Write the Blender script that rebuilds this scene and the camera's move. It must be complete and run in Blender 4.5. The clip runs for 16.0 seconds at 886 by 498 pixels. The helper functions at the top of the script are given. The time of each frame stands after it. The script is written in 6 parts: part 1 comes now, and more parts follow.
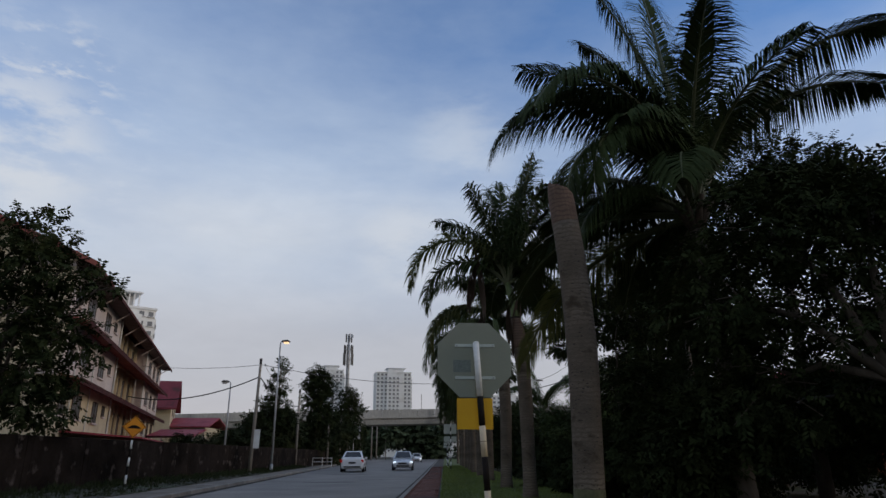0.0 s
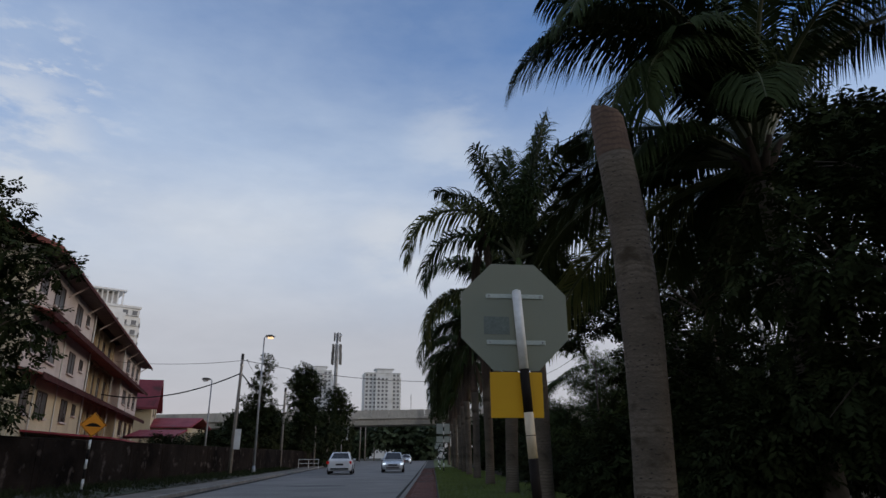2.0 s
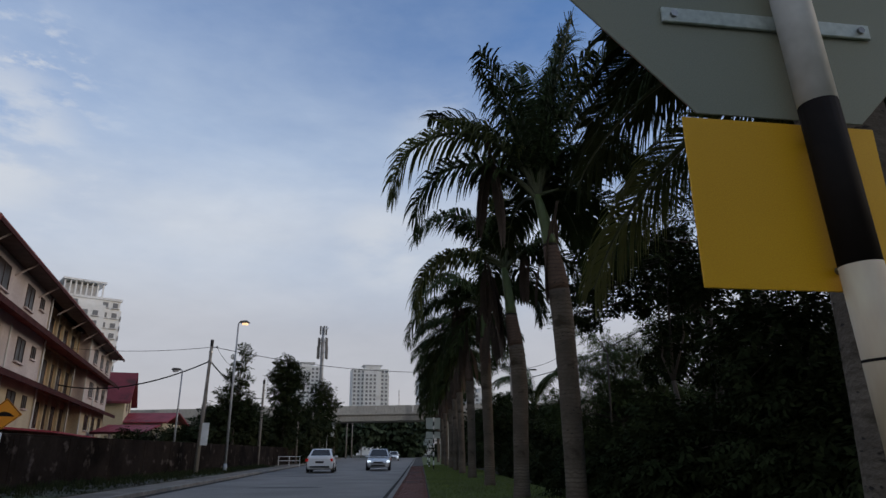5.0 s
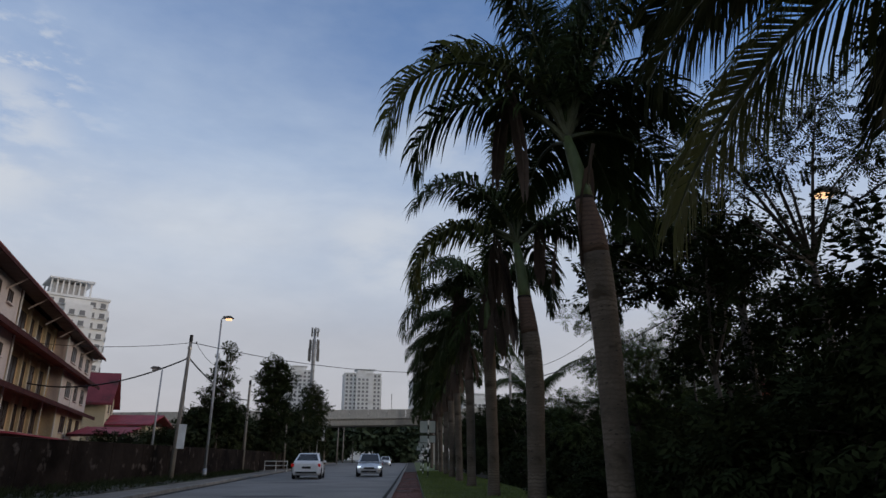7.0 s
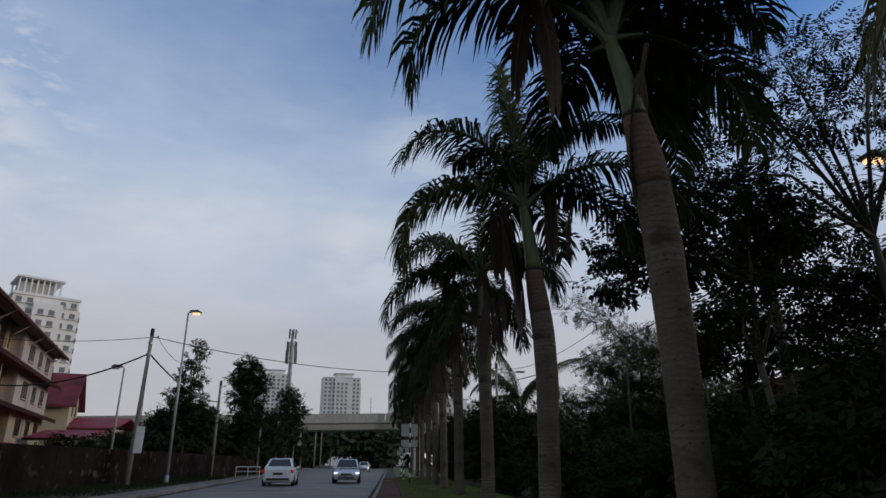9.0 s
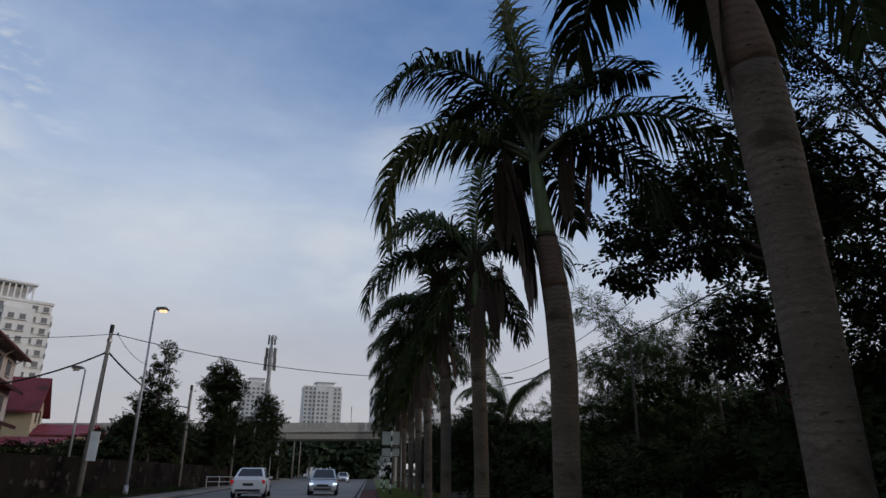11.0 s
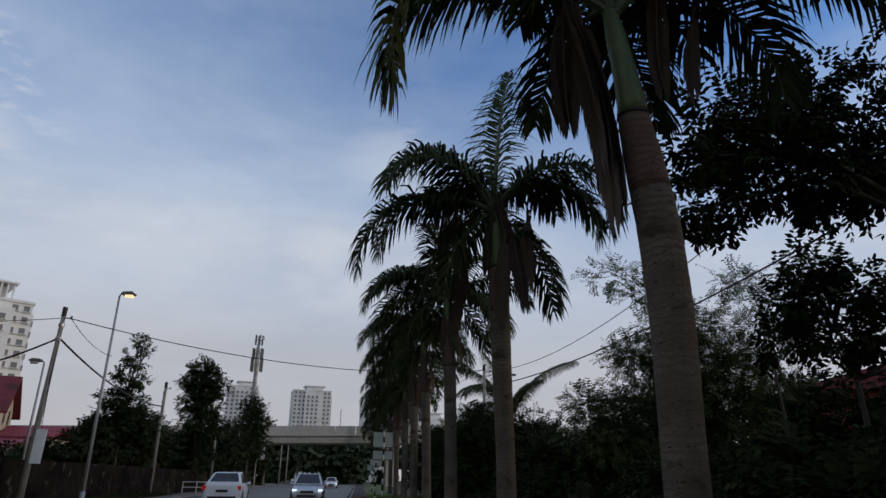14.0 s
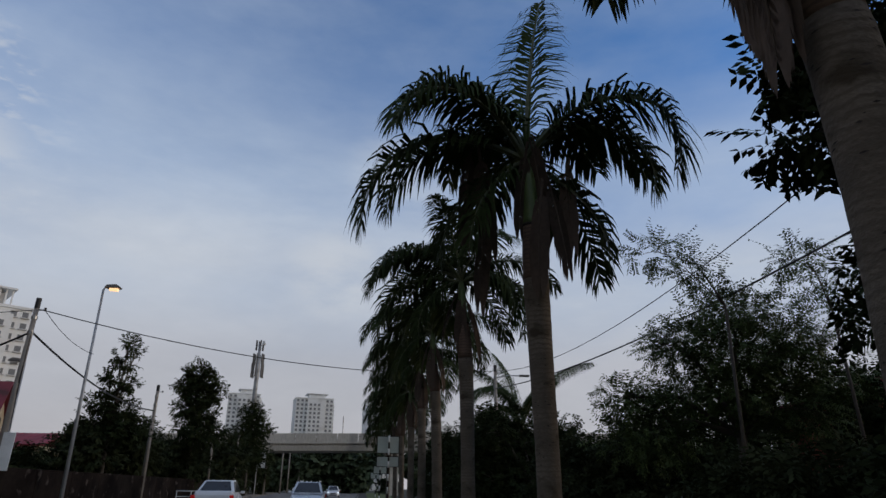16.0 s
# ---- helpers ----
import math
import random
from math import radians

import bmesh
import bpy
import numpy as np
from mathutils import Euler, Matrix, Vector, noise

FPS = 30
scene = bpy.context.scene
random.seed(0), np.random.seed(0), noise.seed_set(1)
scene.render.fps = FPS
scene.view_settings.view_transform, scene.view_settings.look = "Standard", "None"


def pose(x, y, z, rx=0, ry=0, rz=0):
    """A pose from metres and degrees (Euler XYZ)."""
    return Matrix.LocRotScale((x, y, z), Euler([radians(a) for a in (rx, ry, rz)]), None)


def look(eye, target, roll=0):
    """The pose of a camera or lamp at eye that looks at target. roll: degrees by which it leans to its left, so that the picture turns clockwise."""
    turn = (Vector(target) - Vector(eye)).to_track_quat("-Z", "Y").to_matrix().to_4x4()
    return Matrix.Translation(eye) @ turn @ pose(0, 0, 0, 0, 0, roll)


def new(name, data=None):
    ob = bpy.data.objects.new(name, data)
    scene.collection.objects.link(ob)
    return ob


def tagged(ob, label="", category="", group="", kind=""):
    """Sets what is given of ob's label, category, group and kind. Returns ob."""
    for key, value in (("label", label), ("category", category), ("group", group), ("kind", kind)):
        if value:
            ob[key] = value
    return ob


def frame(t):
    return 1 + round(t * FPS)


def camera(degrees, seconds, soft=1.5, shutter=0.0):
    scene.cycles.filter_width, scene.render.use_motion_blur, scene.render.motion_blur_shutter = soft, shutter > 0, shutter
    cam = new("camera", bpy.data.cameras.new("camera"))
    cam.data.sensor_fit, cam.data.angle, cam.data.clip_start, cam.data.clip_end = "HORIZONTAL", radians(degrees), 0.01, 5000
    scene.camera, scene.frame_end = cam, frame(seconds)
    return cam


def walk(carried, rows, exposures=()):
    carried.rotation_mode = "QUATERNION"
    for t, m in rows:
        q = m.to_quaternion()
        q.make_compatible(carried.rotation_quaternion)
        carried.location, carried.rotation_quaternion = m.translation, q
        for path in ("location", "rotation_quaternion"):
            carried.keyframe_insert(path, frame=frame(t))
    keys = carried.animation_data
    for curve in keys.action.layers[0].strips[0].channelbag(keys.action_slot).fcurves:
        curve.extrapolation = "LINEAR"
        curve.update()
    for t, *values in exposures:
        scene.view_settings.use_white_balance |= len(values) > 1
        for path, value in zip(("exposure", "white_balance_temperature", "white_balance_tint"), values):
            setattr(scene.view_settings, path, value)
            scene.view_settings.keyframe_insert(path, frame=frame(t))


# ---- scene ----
cam = camera(69.5, 16.0)
METRES, EYE, TILT, LEAN, TURN = 20.3, 1.18, -5.5, -0.2, 0.0
ROWS = [
    (0.0, 0.0, 0.0, 0.0, 0.17, 23.39, 0.39),
    (0.5, -0.004, 0.0305, 0.003, -0.33, 23.47, 0.4),
    (1.0, -0.0091, 0.0615, 0.0063, -0.46, 23.43, 0.43),
    (1.5, -0.0134, 0.0909, 0.0094, -0.79, 23.63, 0.34),
    (2.0, -0.0149, 0.1242, 0.012, -0.81, 23.48, 0.54),
    (2.5, -0.0157, 0.1559, 0.0153, -1.11, 23.32, 0.49),
    (3.0, -0.0157, 0.1895, 0.0184, -1.47, 23.09, 0.54),
    (3.5, -0.0182, 0.2217, 0.0208, -1.6, 22.98, 0.43),
    (4.0, -0.018, 0.2552, 0.0244, -1.62, 23.1, 0.5),
    (6.5, -0.0198, 0.4116, 0.0394, -2.37, 23.4, 0.47),
    (7.0, -0.0232, 0.4447, 0.0429, -2.54, 23.66, 0.35),
    (7.5, -0.0235, 0.4791, 0.0451, -2.79, 23.96, 0.39),
    (8.0, -0.0271, 0.5131, 0.0492, -3.11, 24.03, 0.39),
    (8.5, -0.0276, 0.544, 0.0526, -3.9, 24.06, 0.49),
    (9.0, -0.0283, 0.5738, 0.056, -4.33, 24.08, 0.5),
    (11.5, -0.0258, 0.7152, 0.068, -6.52, 25.2, 0.44),
    (12.0, -0.025, 0.7435, 0.0697, -6.95, 25.35, 0.47),
    (12.5, -0.0247, 0.7755, 0.0738, -6.99, 25.37, 0.45),
    (13.0, -0.0255, 0.806, 0.0771, -7.0, 25.44, 0.4),
    (13.5, -0.0253, 0.8391, 0.0811, -6.88, 25.32, 0.46),
    (14.0, -0.0274, 0.8699, 0.0842, -6.85, 25.38, 0.35),
    (14.5, -0.027, 0.9009, 0.0862, -6.77, 25.41, 0.46),
    (15.0, -0.0292, 0.9306, 0.089, -6.71, 25.65, 0.37),
    (15.5, -0.0271, 0.9626, 0.0922, -6.68, 25.96, 0.4),
    (16.0, -0.0284, 0.9932, 0.0959, -6.59, 26.07, 0.38),
]
walk(cam, [(t, pose(0, 0, EYE, TILT, LEAN, TURN) @ pose(METRES * x, METRES * y, METRES * z, 90 + pitch, roll, yaw)) for t, x, y, z, yaw, pitch, roll in ROWS],
     [(0.0, 0.72), (4.0, 0.72), (9.0, 0.65), (12.5, 0.7), (16.0, 0.55)])
# ---- light ----
world = bpy.data.worlds.new("sky")
scene.world = world
world.use_nodes = True
SUN_EL, SUN_AZ = radians(14), radians(95)


def build_sky():
    nt = world.node_tree
    nt.nodes.clear()
    N, L = nt.nodes.new, nt.links.new
    out, bg = N("ShaderNodeOutputWorld"), N("ShaderNodeBackground")
    bg.inputs["Strength"].default_value = 0.15
    sky = N("ShaderNodeTexSky")
    sky.sky_type, sky.sun_disc = "NISHITA", False
    sky.sun_elevation, sky.sun_rotation = SUN_EL, SUN_AZ
    sky.air_density, sky.dust_density, sky.ozone_density = 1.0, 0.3, 2.5
    tc, sep = N("ShaderNodeTexCoord"), N("ShaderNodeSeparateXYZ")
    L(tc.outputs["Generated"], sep.inputs[0])
    # clouds: soft bands denser towards the horizon, plus unseen cover overhead and behind
    mp = N("ShaderNodeMapping")
    mp.inputs["Scale"].default_value = (1.0, 1.0, 2.6)
    mp.inputs["Location"].default_value = (3.1, 0.4, 0.2)
    L(tc.outputs["Generated"], mp.inputs[0])
    n1, n2 = N("ShaderNodeTexNoise"), N("ShaderNodeTexNoise")
    n1.inputs["Scale"].default_value, n1.inputs["Detail"].default_value, n1.inputs["Roughness"].default_value = 1.9, 6, 0.5
    n2.inputs["Scale"].default_value, n2.inputs["Detail"].default_value, n2.inputs["Roughness"].default_value = 6.5, 8, 0.6
    n1.inputs["Distortion"].default_value = 0.4
    L(mp.outputs[0], n1.inputs["Vector"])
    L(mp.outputs[0], n2.inputs["Vector"])

    def math_node(op, a, b=None, clamp=False):
        m = N("ShaderNodeMath")
        m.operation, m.use_clamp = op, clamp
        for i, v in enumerate((a, b)):
            if v is None:
                continue
            if isinstance(v, (int, float)):
                m.inputs[i].default_value = v
            else:
                L(v, m.inputs[i])
        return m.outputs[0]

    def ramp(src, stops):
        r = N("ShaderNodeValToRGB")
        r.color_ramp.interpolation = "EASE"
        while len(r.color_ramp.elements) < len(stops):
            r.color_ramp.elements.new(0.5)
        for e, (p, v) in zip(r.color_ramp.elements, stops):
            e.position, e.color = p, (v, v, v, 1) if isinstance(v, (int, float)) else (*v, 1)
        L(src, r.inputs[0])
        return r.outputs[0]

    # the Y term adds unseen cloud behind the camera, for less blue light
    slant = math_node("ADD", math_node("ADD", sep.outputs["Z"], math_node("MULTIPLY", sep.outputs["X"], 0.045)), math_node("MULTIPLY", math_node("SUBTRACT", sep.outputs["Y"], 0.85), 0.16))
    # the last two stops add unseen cloud overhead that whitens the light below
    veil = ramp(slant, [(0.0, 1.0), (0.16, 0.96), (0.30, 0.82), (0.44, 0.52), (0.58, 0.16), (0.70, 0.2), (0.92, 0.8)])
    thick = math_node("ADD", math_node("MULTIPLY", n1.outputs[0], 0.75), math_node("MULTIPLY", n2.outputs[0], 0.25))
    wisps = math_node("MULTIPLY", math_node("SUBTRACT", thick, 0.5), 2.2)
    cover = math_node("ADD", veil, math_node("MULTIPLY", wisps, ramp(slant, [(0.12, 0.0), (0.42, 0.5)])), clamp=True)
    # brighter heaps and wisps of cloud
    def patch(at, size, amount, lo, hi, src):
        d = N("ShaderNodeVectorMath")
        d.operation = "DISTANCE"
        d.inputs[1].default_value = at
        L(tc.outputs["Generated"], d.inputs[0])
        return math_node("MULTIPLY", ramp(d.outputs["Value"], [(0.0, amount), (size * 0.4, amount * 0.75), (size, 0.0)]), ramp(src, [(lo, 0.0), (hi, 1.0)]), clamp=True)
    n3 = N("ShaderNodeTexNoise")
    n3.inputs["Scale"].default_value, n3.inputs["Detail"].default_value, n3.inputs["Roughness"].default_value = 22.0, 6, 0.55
    L(mp.outputs[0], n3.inputs["Vector"])
    heap = patch((-0.56, 0.735, 0.39), 0.14, 0.8, 0.42, 0.62, n2.outputs[0])
    for at, size, amount, lo, hi, src in (((-0.55, 0.735, 0.4), 0.2, 0.4, 0.48, 0.7, n3.outputs[0]), ((-0.505, 0.724, 0.471), 0.1, 0.7, 0.5, 0.68, n3.outputs[0]), ((-0.06, 0.948, 0.311), 0.09, 0.5, 0.3, 0.6, n2.outputs[0]),
                                          ((0.036, 0.887, 0.461), 0.1, 0.3, 0.35, 0.62, n2.outputs[0])):
        heap = math_node("MAXIMUM", heap, patch(at, size, amount, lo, hi, src))
    tone = ramp(sep.outputs["Z"], [(0.0, (0.515, 0.5, 0.53)), (0.16, (0.525, 0.532, 0.575)), (0.30, (0.6, 0.637, 0.695)), (0.46, (0.53, 0.608, 0.715))])
    tint = N("ShaderNodeVectorMath")
    tint.operation = "SCALE"
    L(tone, tint.inputs[0])
    L(math_node("ADD", math_node("ADD", math_node("MULTIPLY", thick, 1.7), math_node("MULTIPLY", n3.outputs[0], 0.35)), 2.95), tint.inputs[3])
    mix = N("ShaderNodeMix")
    mix.data_type = "RGBA"
    blue = N("ShaderNodeMix")
    blue.data_type, blue.blend_type = "RGBA", "MULTIPLY"
    blue.inputs[0].default_value = 1.0
    L(sky.outputs[0], blue.inputs[6])
    blue.inputs[7].default_value = (SKY_K * 0.67, SKY_K * 0.98, SKY_K * 1.33, 1)
    L(cover, mix.inputs[0])
    L(blue.outputs[2], mix.inputs[6])
    L(tint.outputs[0], mix.inputs[7])
    top = N("ShaderNodeMix")
    top.data_type = "RGBA"
    L(heap, top.inputs[0])
    L(mix.outputs[2], top.inputs[6])
    top.inputs[7].default_value = (2.75, 2.85, 3.0, 1)
    L(top.outputs[2], bg.inputs[0])
    L(bg.outputs[0], out.inputs[0])


SKY_K = 0.63
build_sky()
sun_data = bpy.data.lights.new("sun", "SUN")
sun_data.energy, sun_data.angle, sun_data.color = 0.6, radians(25), (1.0, 0.83, 0.64)
sun = new("sun", sun_data)
sun.matrix_basis = look((0, 0, 60), (0 - math.sin(SUN_AZ), -math.cos(SUN_AZ), 60 - math.tan(SUN_EL)))
# ---- materials ----


def mat(name, c1, c2=None, scale=4.0, fine=40.0, rough=0.8, bump=0.15, metal=0.0, wear=None, wear_scale=1.2, wear_at=0.58,
        stretch=(1, 1, 1), vary=0.0, spec=0.3, emit=None, wave=None, island=0.0, through_light=None):
    """Two scales of noise between c1 and c2, stains of colour wear, optional bands and per-object variation."""
    m = bpy.data.materials.new(name)
    m.use_nodes = True
    nt = m.node_tree
    N, L = nt.nodes.new, nt.links.new
    b = nt.nodes["Principled BSDF"]
    b.inputs["Roughness"].default_value, b.inputs["Metallic"].default_value = rough, metal
    b.inputs["Specular IOR Level"].default_value = spec
    c2 = c2 or tuple(c * 0.75 for c in c1)
    tc, mp = N("ShaderNodeTexCoord"), N("ShaderNodeMapping")
    mp.inputs["Scale"].default_value = stretch
    L(tc.outputs["Object"], mp.inputs[0])

    def noise_tex(s, det):
        n = N("ShaderNodeTexNoise")
        n.inputs["Scale"].default_value, n.inputs["Detail"].default_value = s, det
        L(mp.outputs[0], n.inputs["Vector"])
        return n.outputs[0]

    def mixc(f, a, c):
        x = N("ShaderNodeMix")
        x.data_type = "RGBA"
        for i, v in ((0, f), (6, a), (7, c)):
            if isinstance(v, (int, float)):
                x.inputs[i].default_value = v
            elif isinstance(v, tuple):
                x.inputs[i].default_value = (*v, 1)
            else:
                L(v, x.inputs[i])
        return x.outputs[2]

    def band(src, lo, hi):
        r = N("ShaderNodeMapRange")
        r.inputs[1].default_value, r.inputs[2].default_value = lo, hi
        L(src, r.inputs[0])
        return r.outputs[0]
    big, small = noise_tex(scale, 4), noise_tex(fine, 3)
    col = mixc(band(big, 0.35, 0.65), c1, c2)
    grain = N("ShaderNodeMix")
    grain.data_type, grain.blend_type = "RGBA", "OVERLAY"
    grain.inputs[0].default_value = 0.35
    L(col, grain.inputs[6])
    L(small, grain.inputs[7])
    col = grain.outputs[2]
    if wave:
        w = N("ShaderNodeTexWave")
        w.wave_type, w.bands_direction = "BANDS", wave[0]
        w.inputs["Scale"].default_value, w.inputs["Distortion"].default_value = wave[1], wave[3]
        w.inputs["Detail"].default_value, w.inputs["Detail Scale"].default_value = 3, 1.5
        L(tc.outputs["Object"], w.inputs["Vector"])
        col = mixc(band(w.outputs["Fac"], 0.55, 0.95), col, wave[2])
    if wear:
        col = mixc(band(noise_tex(wear_scale, 6), wear_at, wear_at + 0.12), col, wear)
    if vary or island:
        hsv = N("ShaderNodeHueSaturation")
        r = N("ShaderNodeMapRange")
        r.inputs[3].default_value, r.inputs[4].default_value = 1 - (vary or island), 1 + (vary or island)
        if vary:
            L(N("ShaderNodeObjectInfo").outputs["Random"], r.inputs[0])
        else:
            L(N("ShaderNodeNewGeometry").outputs["Random Per Island"], r.inputs[0])
        L(r.outputs[0], hsv.inputs["Value"])
        L(col, hsv.inputs["Color"])
        col = hsv.outputs[0]
    L(col, b.inputs["Base Color"])
    rr = N("ShaderNodeMapRange")
    rr.inputs[3].default_value, rr.inputs[4].default_value = max(rough - 0.12, 0.03), min(rough + 0.12, 1)
    L(big, rr.inputs[0])
    L(rr.outputs[0], b.inputs["Roughness"])
    if bump:
        bp = N("ShaderNodeBump")
        bp.inputs["Strength"].default_value, bp.inputs["Distance"].default_value = bump, 0.02
        L(small, bp.inputs["Height"])
        L(bp.outputs[0], b.inputs["Normal"])
    if through_light:
        tl, ms = N("ShaderNodeBsdfTranslucent"), N("ShaderNodeMixShader")
        tl.inputs[0].default_value = (*through_light[0], 1)
        ms.inputs[0].default_value = through_light[1]
        L(b.outputs[0], ms.inputs[1])
        L(tl.outputs[0], ms.inputs[2])
        L(ms.outputs[0], nt.nodes["Material Output"].inputs[0])
    if emit:
        b.inputs["Emission Color"].default_value = (*emit[0], 1)
        b.inputs["Emission Strength"].default_value = emit[1]
    return m


